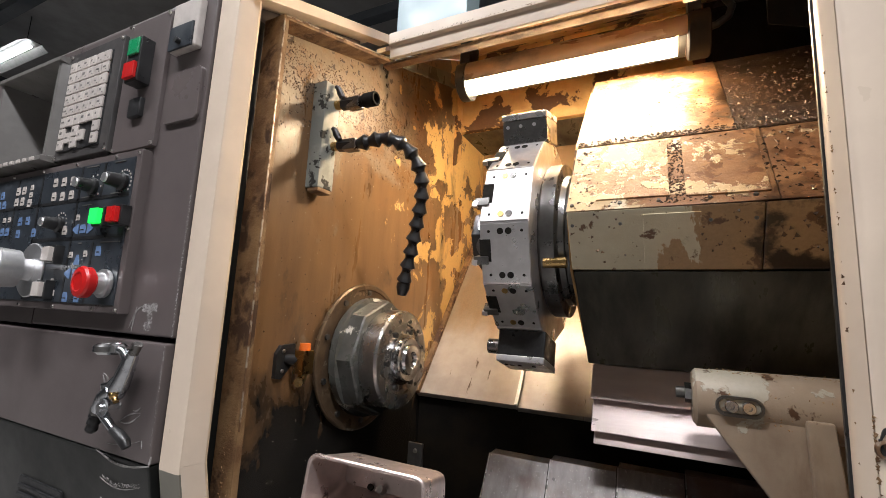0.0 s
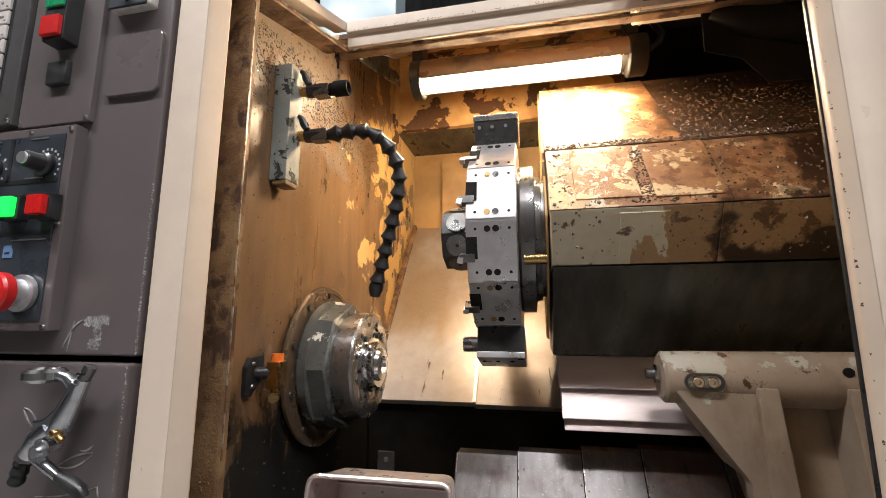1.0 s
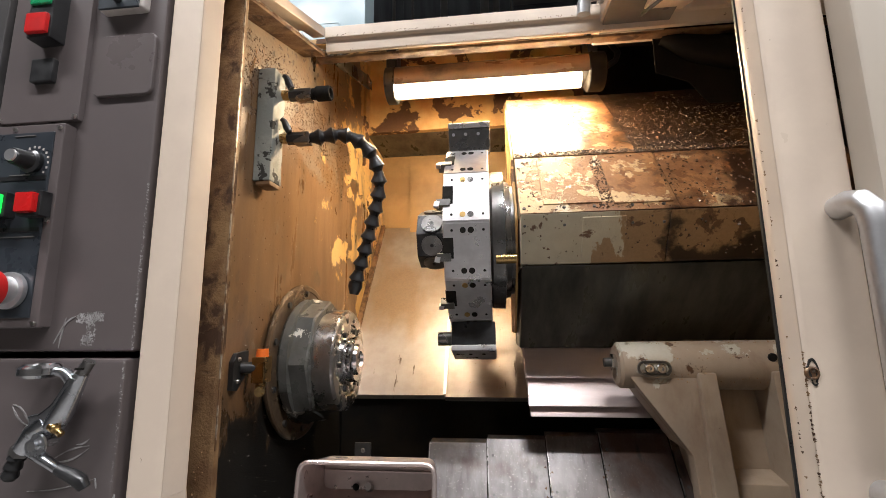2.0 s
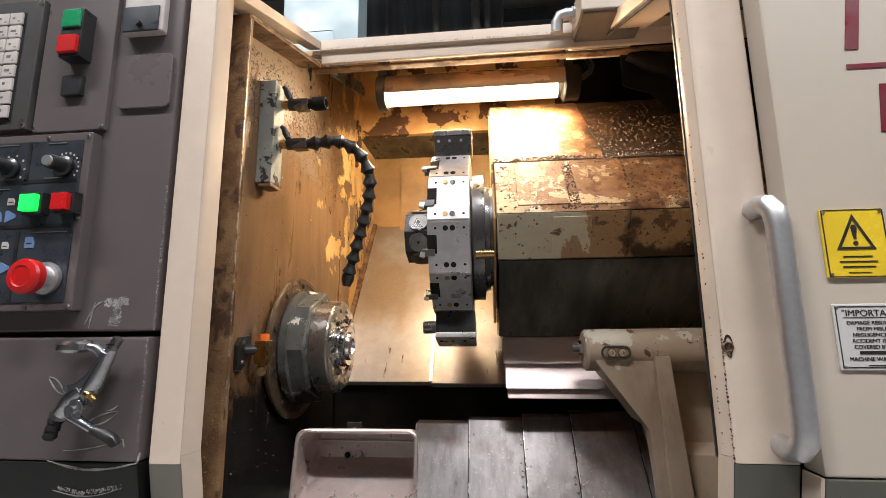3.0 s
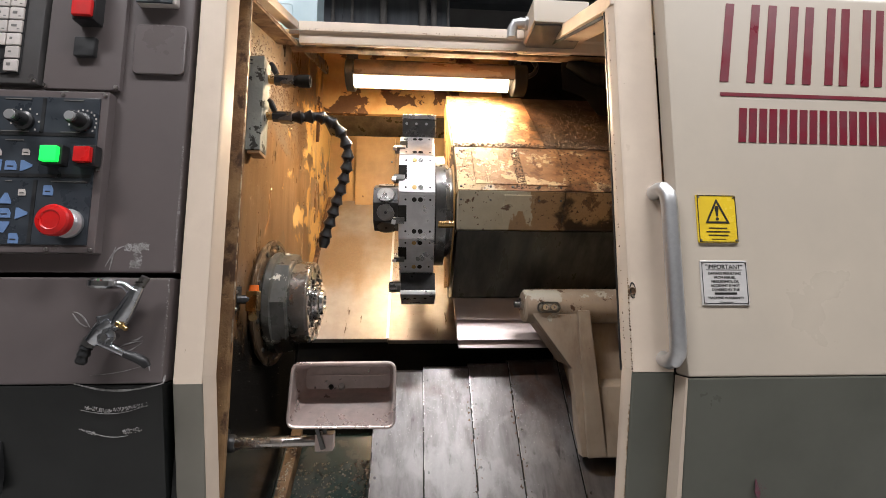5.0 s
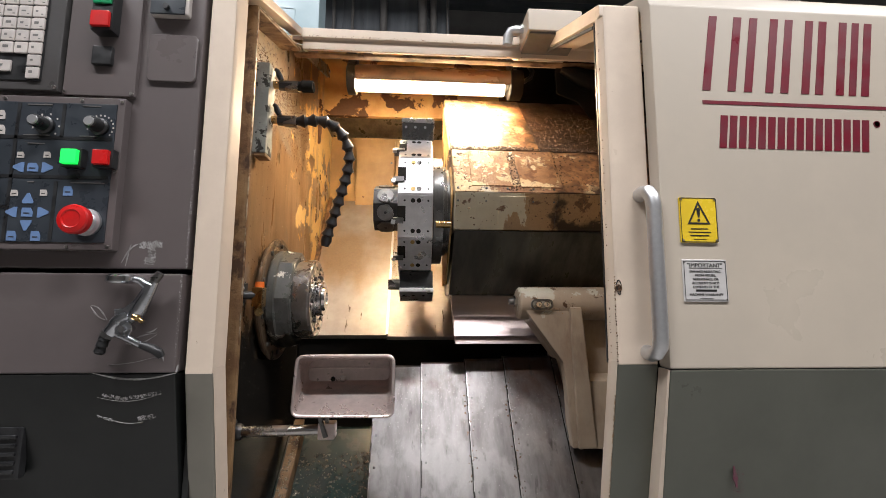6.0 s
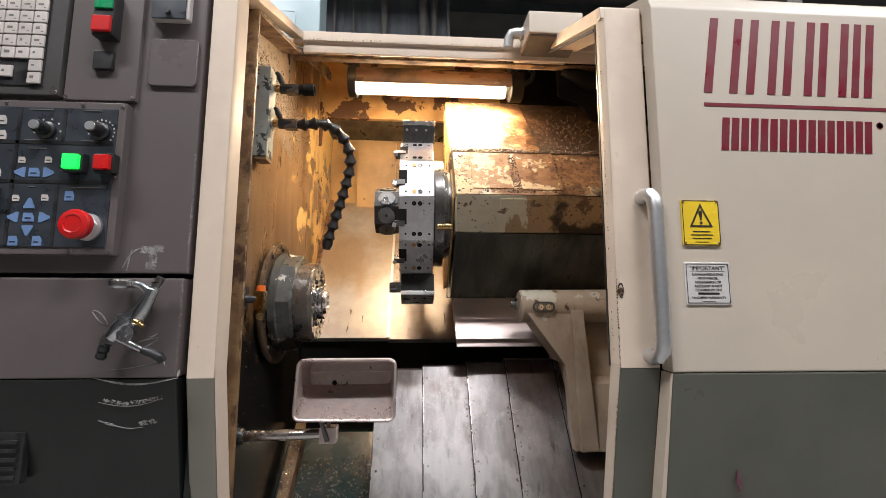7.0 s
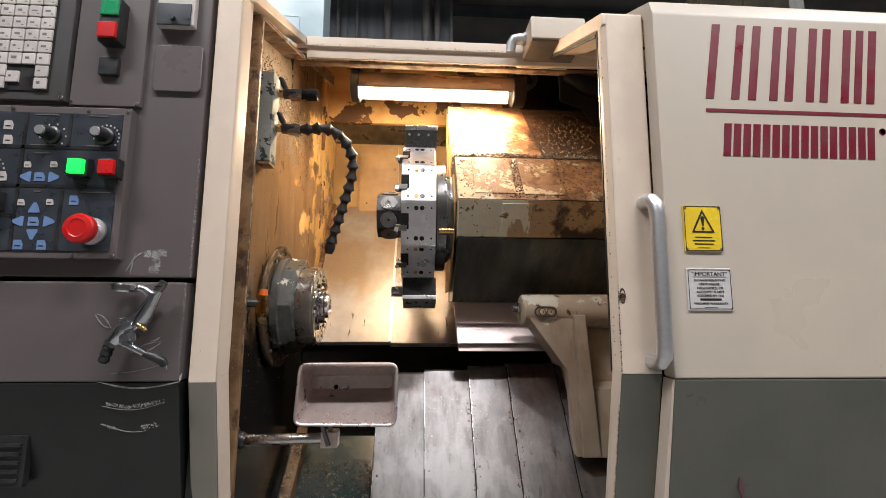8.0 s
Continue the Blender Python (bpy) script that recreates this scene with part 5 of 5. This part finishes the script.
inner = [quad_loop(inset(TL, 0.002, 0, -0.002), inset(TRt, -0.002, 0, -0.002), inset(BR, -0.002, 0, 0.002), inset(BL, 0.002, 0, 0.002), 0.011),
         quad_loop(inset(BT, 0.003, -0.003, -0.002), inset(UT, -0.003, -0.003, -0.002), inset(KR, -0.003, -0.003, 0.003), inset(KL, 0.003, -0.003, 0.003), 0.010)]
bm = bmesh.new()
loft(bm, [outer[1], outer[0], inner[0], inner[1]])
part("pan", bm, PAN, tray)
part("rolled_rim", S(outer[0] + outer[0][:1], 0.0026, 8), PAN, tray, "bright rolled rim")
part("back_crease", B((-0.376, 0.4955, 0.8995), (-0.236, 0.4985, 0.9015), 0.0005), PAN, tray)
mid = KL * 0.57 + KR * 0.43 + Vector((0, -0.006, 0.006))
part("bolt_head", C(mid + Vector((0, 0.004, -0.001)), mid + Vector((0, -0.005, 0.003)), 0.0058, 0.0045, 16), STEEL, tray)
part("bolt_hole", C(mid + Vector((-0.017, 0.003, -0.001)), mid + Vector((-0.017, -0.0008, 0.0012)), 0.0038, seg=12), HOLE, tray)
part("rod", C((-0.470, 0.458, 0.806), (-0.345, 0.458, 0.808), 0.0085, seg=20), STEEL, tray)
part("pivot_collar", L([(-0.497, 0.014), (-0.492, 0.022), (-0.484, 0.022), (-0.482, 0.014), (-0.472, 0.013), (-0.468, 0.010)], (0, 0.458, 0.806), "x", 24), BLACKOXIDE, tray)
part("end_clamp", B((-0.347, 0.447, 0.795), (-0.320, 0.470, 0.820), 0.0015), PAN, tray)
part("strut", P([(-0.348, 0.832), (-0.342, 0.832), (-0.330, 0.800), (-0.337, 0.798)], "y", 0.443, 0.449, 0.0008), DARKSTEEL, tray)
part("strut", P([(-0.338, 0.834), (-0.332, 0.834), (-0.329, 0.800), (-0.334, 0.798)], "y", 0.452, 0.458, 0.0008), DARKSTEEL, tray)

# ---- work lamp ----
lamp = thing("work_lamp", (-0.15, 0.80, 1.65), "tubular machine work lamp, switched on", "work lamp")
part("tube", C((-0.346, 0.782, 1.574), (0.034, 0.782, 1.574), 0.0185), TUBE, lamp)
arc_o = [(0.795 + 0.038 * math.cos(a), 1.592 + 0.038 * math.sin(a)) for a in [radians(-24 + 228 * k / 16) for k in range(17)]]
arc_i = [(0.795 + 0.035 * math.cos(a), 1.592 + 0.035 * math.sin(a)) for a in [radians(204 - 228 * k / 16) for k in range(17)]]
part("housing", P(arc_o + arc_i, "x", -0.350, 0.050), LAMPSHELL, lamp, "brown stained half-round lamp housing")
# Near-black plate added to block the tube's light inside the housing.
part("baffle", B((-0.348, 0.7625, 1.5765), (0.048, 0.829, 1.5785)), GUARD_SHADE, lamp)
part("end_cap", L([(-0.373, 0.035), (-0.371, 0.039), (-0.352, 0.039), (-0.350, 0.036), (-0.350, 0.02)], (0, 0.795, 1.592), "x", 36), BLACK, lamp)
part("end_cap", L([(0.050, 0.02), (0.050, 0.036), (0.052, 0.039), (0.082, 0.039), (0.084, 0.036), (0.084, 0.02)], (0, 0.795, 1.592), "x", 36), GUARD_SHADE, lamp)
part("clip", B((0.052, 0.78, 1.630), (0.072, 0.83, 1.685), 0.001), BLACK, lamp)
part("clip", B((0.045, 0.779, 1.650), (0.079, 0.783, 1.656), 0.001), BLACK, lamp)
part("clip", B((-0.372, 0.78, 1.630), (-0.350, 0.83, 1.685), 0.001), BLACK, lamp)
cable = solo("lamp_cable", S([(0.083, 0.80, 1.605), (0.095, 0.80, 1.607), (0.112, 0.80, 1.618), (0.118, 0.80, 1.635), (0.112, 0.81, 1.655), (0.10, 0.82, 1.69)], 0.006, 12), BLACK, "black rubber cable of the work lamp", "cable")

# ---- coolant manifold and hose ----
man = thing("coolant_manifold", (-0.49, 0.515, 1.38), "grey-green painted coolant manifold block with valves", "coolant manifold")
part("block", B((-0.497, 0.497, 1.287), (-0.470, 0.532, 1.463), 0.0025), MANI, man)
part("end_cap", B((-0.493, 0.499, 1.281), (-0.471, 0.530, 1.288), 0.0015), RUSTEDGE, man)


def valve_stub(z):
    v = part("valve", S([(-0.472, 0.524, z), (-0.462, 0.526, z), (-0.460, 0.526, z), (-0.436, 0.530, z + 0.001), (-0.434, 0.530, z + 0.001)], [0.006, 0.006, 0.0095, 0.0095, 0.008], 6), BLACK, man)
    part("brass_nipple", C((-0.472, 0.524, z), (-0.461, 0.526, z), 0.0075, seg=12), BRASS, v)
    part("lever", S([(-0.455, 0.520, z + 0.008), (-0.459, 0.518, z + 0.016), (-0.462, 0.516, z + 0.024), (-0.466, 0.515, z + 0.027)], [0.005, 0.006, 0.0045, 0.0035], 10), BLACK, v)
    part("body", B((-0.450, 0.521, z - 0.009), (-0.425, 0.539, z + 0.009), 0.002), DARKSTEEL, v)
    return v


valve_stub(1.432)
part("open_nozzle", L([(-0.426, 0.009), (-0.420, 0.009), (-0.418, 0.0115), (-0.398, 0.0115), (-0.396, 0.0105), (-0.396, 0.008), (-0.412, 0.0075), (-0.412, 0.001)], (0, 0.531, 1.434), "x", 24), HOLE, man)
part("nozzle_bore", C((-0.4125, 0.531, 1.434), (-0.4085, 0.531, 1.434), 0.0076, seg=20), HOLE, man)
valve_stub(1.361)
hose = thing("segmented_coolant_hose", (-0.42, 0.53, 1.36), "black segmented coolant hose hanging in a bend", "coolant hose")
PATH = [(-0.424, 0.530, 1.362), (-0.405, 0.533, 1.364), (-0.385, 0.538, 1.369), (-0.365, 0.544, 1.366), (-0.347, 0.552, 1.354), (-0.335, 0.561, 1.336), (-0.329, 0.569, 1.315), (-0.330, 0.577, 1.293), (-0.335, 0.584, 1.272),
        (-0.342, 0.590, 1.251), (-0.349, 0.596, 1.230), (-0.356, 0.601, 1.209), (-0.363, 0.606, 1.188), (-0.371, 0.611, 1.166), (-0.377, 0.615, 1.147), (-0.380, 0.617, 1.131)]
bead = mesh_of("bead", L([(-0.003, 0.0065), (0.0, 0.0078), (0.004, 0.0088), (0.0115, 0.0126), (0.0135, 0.0128), (0.0145, 0.0112), (0.018, 0.0082), (0.022, 0.0070)], (0, 0, 0), "z", 22), BLACK)
tip = mesh_of("tip", L([(-0.004, 0.006), (-0.003, 0.0105), (0.006, 0.0115), (0.016, 0.008), (0.018, 0.0075), (0.018, 0.003)], (0, 0, 0), "z", 22), BLACK)
for a, b in zip(PATH, PATH[1:]):
    last = b == PATH[-1]
    o = new("nozzle_tip" if last else "bead", tip if last else bead)
    d = Vector(b) - Vector(a)
    o.parent = hose
    o.matrix_parent_inverse = Matrix.Translation(-Vector(hose.location))
    o.matrix_basis = Matrix.Translation(a) @ d.to_track_quat("Z", "Y").to_matrix().to_4x4()

# ---- behind and above the machine ----
pc = thing("power_cabinet", (-0.67, 1.22, 1.6015), "pale blue painted steel electrical box on the machine casing", "electrical cabinet")
part("body", B((-0.81, 1.169, 1.6015), (-0.541, 1.275, 2.45), 0.006), PALEBLUE, pc)
bm = bmesh.new()
o_, i_ = rounded(0.075, 0.05, 0.008), rounded(0.070, 0.045, 0.006)
loft(bm, [[(-0.70 + a, 1.169, 2.0 + b) for a, b in o_], [(-0.70 + a, 1.1655, 2.0 + b) for a, b in o_], [(-0.70 + a, 1.1655, 2.0 + b) for a, b in i_], [(-0.70 + a, 1.1675, 2.0 + b) for a, b in i_]])
part("raised_plate", bm, PALEBLUE, pc)
for x in (-0.735, -0.69, -0.665):
    screw(pc, (x, 1.1675, 1.965), 0.004)
cw = thing("curtain_wall", (0, 3.0, 0), "dim grey strip curtain behind the machine", "strip curtain")
for k in range(10):
    x = -1.47 + 0.15 * k
    part("strip", B((x, 2.60 + 0.012 * (k % 2), 0.0), (x + 0.158, 2.606 + 0.012 * (k % 2), 3.6), 0.002), CURTAIN, cw)
for x, r in ((-1.12, 0.012), (-0.7675, 0.012), (-0.6389, 0.010), (-0.4252, 0.025), (-0.155, 0.030), (-0.078, 0.022), (0.02, 0.008)):
    part("pipe", C((x, 2.56, 0.0), (x, 2.56, 3.6), r, seg=12), BEZEL, cw)
jb = thing("junction_box", (0.09, 0.62, 1.587), "cream painted steel junction box on the roof beam", "junction box")
part("body", B((0.040, 0.55, 1.589), (0.158, 0.70, 1.639), 0.003), CREAM_CLEAN, jb)
part("bottom_plate", B((0.044, 0.555, 1.584), (0.154, 0.66, 1.5885), 0.001), BEZEL, jb)
part("conduit_elbow", S([(0.041, 0.60, 1.617), (0.026, 0.60, 1.619), (0.014, 0.602, 1.617), (0.009, 0.606, 1.608), (0.008, 0.61, 1.59)], 0.011, 16), SILVER, jb)
part("conduit_nut", C((0.041, 0.60, 1.617), (0.034, 0.60, 1.617), 0.0145, seg=8), SILVER, jb)
gd = thing("black_guard", (0.3, 0.71, 1.6), "black sheet guard in the chamber corner, with added sheets as painted shade", "machine guard")
part("front_sheet", P([(0.138, 1.66), (0.138, 1.51), (0.19, 1.490), (0.22, 1.448), (0.49, 1.440), (0.49, 1.66)], "y", 0.6705, 0.6715), GUARD_SHADE, gd)
# Rear and roof sheets are added to paint the corner's shade.
part("rear_sheet", B((0.10, 1.045, 1.600), (0.49, 1.053, 1.82)), GUARD_SHADE, gd)
part("roof_sheet", P([(0.67, 1.606), (1.04, 1.807), (1.04, 1.80), (0.67, 1.599)], "x", 0.118, 0.49), GUARD_SHADE, gd)
part("bulge", S([(0.15, 0.664, 1.57), (0.20, 0.660, 1.545), (0.28, 0.656, 1.525), (0.46, 0.656, 1.52)], [0.010, 0.022, 0.028, 0.028], 18), GUARD_SHADE, gd)
for k in range(7):
    y = -2.6 + 1.35 * k
    rt = thing("roof_truss", (-1.0, y, 4.0), "dark steel roof truss", "roof truss", "roof trusses")
    part("bottom_chord", B((-9, y - 0.05, 3.60), (6, y + 0.05, 3.68)), HALLDARK, rt)
    part("top_chord", B((-9, y - 0.05, 4.25), (6, y + 0.05, 4.33)), HALLDARK, rt)

# ---- loose chips, crust and drips ----


def flakes(name, spots, size, material, label, seed, flat=0.35):
    """Small bent shards scattered over a surface: spots are (count, corner, edge, edge, outward)."""
    r = random.Random(seed)
    verts, faces = [], []
    for count, c, e, f, out in spots:
        c, e, f, out = Vector(c), Vector(e), Vector(f), Vector(out).normalized()
        for _ in range(count):
            u, v = r.random(), r.random()
            p = c + e * u + f * v
            s = size * r.uniform(0.35, 1.3)
            a = Vector((r.uniform(-1, 1), r.uniform(-1, 1), r.uniform(-1, 1)))
            b = out.cross(a).normalized()
            d = out.cross(b)
            i = len(verts)
            verts += [p - out * s * 0.1 + b * s, p - out * s * 0.1 - b * s * 0.5 + d * s * 0.8, p - out * s * 0.1 - b * s * 0.6 - d * s * r.uniform(0.3, 0.9), p + out * s * flat * r.uniform(0.5, 2) + b * s * r.uniform(-0.4, 0.4)]
            faces += [(i, i + 1, i + 3), (i + 1, i + 2, i + 3), (i + 2, i, i + 3), (i, i + 2, i + 1)]
    me = bpy.data.meshes.new(name)
    me.from_pydata([tuple(v) for v in verts], [], faces)
    me.materials.append(material)
    return tagged(new(name, me), label, "metal chips", kind="stuff")


UP, MID = (0, -0.715, 0.70), (0, -0.805, 0.594)
flakes("cover_crust", [(700, (-0.11, 0.677, 1.370), (0.50, 0, 0), (0, 0.012, 0.0122), UP), (420, (-0.03, 0.69, 1.3815), (0.38, 0, 0), (0, 0.19, 0.194), UP), (800, (0.06, 0.682, 1.373), (0.32, 0, 0), (0, 0.14, 0.143), UP),
                       (520, (0.0, 0.588, 1.2495), (0.055, 0, 0), (0, 0.082, 0.111), MID), (420, (0.055, 0.588, 1.2495), (0.33, 0, 0), (0, 0.082, 0.111), MID), (160, (-0.11, 0.588, 1.2495), (0.12, 0, 0), (0, 0.082, 0.111), MID),
                       (120, (-0.11, 0.588, 1.240), (0.40, 0, 0), (0, 0.035, -0.060), (0, -0.86, -0.5))],
       0.0030, DARKCRUST, "brown crust of chips on the carriage covers", 3)
flakes("wall_chips", [(420, (-0.4968, 0.43, 1.36), (0, 0.5, 0), (0, 0, 0.15), (1, 0, 0)), (160, (-0.4968, 0.46, 1.05), (0, 0.4, 0), (0, 0, 0.4), (1, 0, 0)), (60, (-0.4958, 0.47, 0.80), (0, 0.3, 0), (0, 0, 0.15), (1, 0, 0))],
       0.0012, CHIPM, "fine bright chips stuck to the oily wall", 4)
flakes("wall_crust", [(1700, (-0.4968, 0.42, 1.43), (0, 0.36, 0), (0, 0, 0.08), (1, 0, 0)), (1100, (-0.4968, 0.42, 1.36), (0, 0.5, 0), (0, 0, 0.15), (1, 0, 0)), (500, (-0.4968, 0.53, 1.44), (0, 0.4, 0), (0, 0, 0.10), (1, 0, 0)), (120, (-0.4968, 0.42, 1.0), (0, 0.2, 0), (0, 0, 0.36), (1, 0, 0))],
       0.0017, DARKCRUST, "dark crust of chips on the upper wall", 15)
flakes("paint_loss", [(260, (-0.574, 0.3268, 1.086), (0.030, 0, 0.002), (0, 0, 0.010), (0, -1, 0)), (160, (-0.560, 0.3268, 1.068), (0.010, 0, 0), (-0.004, 0, 0.026), (0, -1, 0)), (60, (-0.566, 0.3268, 1.064), (0.012, 0, 0), (0, 0, 0.01), (0, -1, 0)),
                      (110, (-0.604, 0.3268, 0.889), (0.03, 0, -0.006), (0, -0.001, 0.005), (0, -1, 0.2)), (120, (-0.575, 0.3275, 0.8835), (0.045, 0, 0.008), (0, -0.001, 0.005), (0, -1, 0.2)), (70, (-0.560, 0.3338, 0.856), (0.022, 0, 0.004), (0, -0.001, 0.006), (0, -1, 0.2)), (40, (-0.612, 0.3325, 0.862), (0.02, 0, -0.006), (0, 0, 0.003), (0, -1, 0.2)),
                      (140, (-0.5115, 0.3275, 1.06), (0.0025, 0, 0), (0, 0, 0.17), (0.5, -1, 0)), (60, (-0.514, 0.3225, 0.94), (0.003, 0, 0), (0, 0, 0.11), (0.5, -1, 0))], 0.0011, SCUFF, "chalky paint loss on the cabinet", 21, 0.12)
flakes("post_chips", [(200, (-0.4635, 0.333, 0.95), (0.0003, 0.001, 0), (0.004, 0.016, 0.54), (1, -0.2, 0)), (60, (0.1012, 0.3540, 0.94), (0.0005, -0.001, 0), (0, 0, 0.55), (-1, -0.5, 0)), (90, (0.1063, 0.3445, 0.925), (0.0008, -0.0006, 0), (0, 0, 0.13), (-0.6, -1, 0)),
                      (130, (0.1045, 0.3535, 0.88), (0.0006, 0, 0), (-0.002, 0.034, -0.17), (-0.4, -1, 0)), (120, (-0.44, 0.6255, 1.600), (0.5, 0, 0), (0, 0, 0.004), (0, -1, 0))], 0.0013, RUSTEDGE, "rusty chips along painted edges", 22, 0.1)
flakes("tail_chips", [(160, (0.045, 0.640, 1.0475), (0.22, 0, 0), (0, 0.02, 0.004), (0, -0.4, 0.9)), (120, (0.05, 0.6275, 0.99), (0.20, 0, 0), (0.02, 0, 0.04), (0, -1, 0))], 0.0013, CRUST, "small dark chips on the tailstock", 31, 0.15)
flakes("edge_crust", [(260, (-0.470, 0.634, 1.5755), (0.6, 0, 0), (0, 0.001, 0.010), (0, -1, 0)), (150, (-0.480, 0.3905, 0.5), (0.020, 0, 0), (0, 0, 0.45), (0, -1, 0)), (200, (-0.484, 0.880, 0.936), (0.004, 0, 0), (0, 0.354, 0.447), UP)],
       0.0016, CRUST, "dark crust of dried oil and chips on edges", 5)
flakes("sump_chips", [(1500, (-0.455, 0.45, 0.3575), (0.18, 0, 0), (0, 0.36, 0.3014), (0, -0.64, 0.77)), (260, (-0.481, 0.48, 0.4295), (0.022, 0, 0), (0, 0.34, 0.2846), (0, -0.64, 0.77))], 0.0035, CHIPM, "bright metal chips in the wet sump", 6)
flakes("slope_chips", [(120, (-0.48, 0.893, 0.9325), (0.2, 0, 0), (0, 0.20, 0.251), (0, -0.78, 0.62)), (50, (-0.25, 0.90, 0.937), (0.12, 0, 0), (0, 0.16, 0.2), (0, -0.78, 0.62)), (700, (-0.263, 1.0, 1.0625), (0.028, 0, 0), (0, 0.17, 0.2132), (0, -0.78, 0.62))],
       0.0013, CRUST, "small chips on the slope cover", 8)
flakes("tray_chips", [(420, BL + Vector((0.012, 0.008, 0.0052)), BR - BL - Vector((0.02, 0, 0)), (KL - BL) * 0.85, (0, -0.3, 0.95))], 0.0007, CHIPM, "fine chips in the parts tray", 9)
rim = []
for k in range(40):
    a = radians(20 + 7 * k)
    rim.append((9, (-0.4835, AX + 0.1255 * math.cos(a), AZ + 0.1255 * math.sin(a)), (-0.003, 0, 0), (0, -0.010 * math.sin(a), 0.010 * math.cos(a)), (0.3, math.cos(a), math.sin(a))))
flakes("flange_chips", rim, 0.0014, CHIPM, "fine chips round the spindle flange", 10)
flakes("slat_chips", [(150, (-0.28, 0.66, 0.660), (0.30, 0, 0), (0, 0.13, 0.194), (0, -0.83, 0.556))], 0.0014, CHIPM, "scattered chips on the bed cover", 11)

flakes("joint_smudges", [(44, (x - 0.011, 0.792 - 0.556 * 0.05, z - 0.83 * 0.05 + 0.0004), (0.020, 0, 0), (0, -0.556 * 0.30, -0.83 * 0.30), (0, -0.83, 0.556)) for x, z in ((0.0285, 0.8825), (-0.066, 0.8755))],
       0.0034, DARKCRUST, "dark oily smudges along the cover joints", 12, 0.03)
flakes("paint_spatter", [(90, (0.268, 0.3445, 0.742), (0.018, 0, 0), (0, -0.006, 0.034), (0, -1, -0.2))], 0.0010, FADED, "faded red paint spatter on the grey band", 13, 0.05)
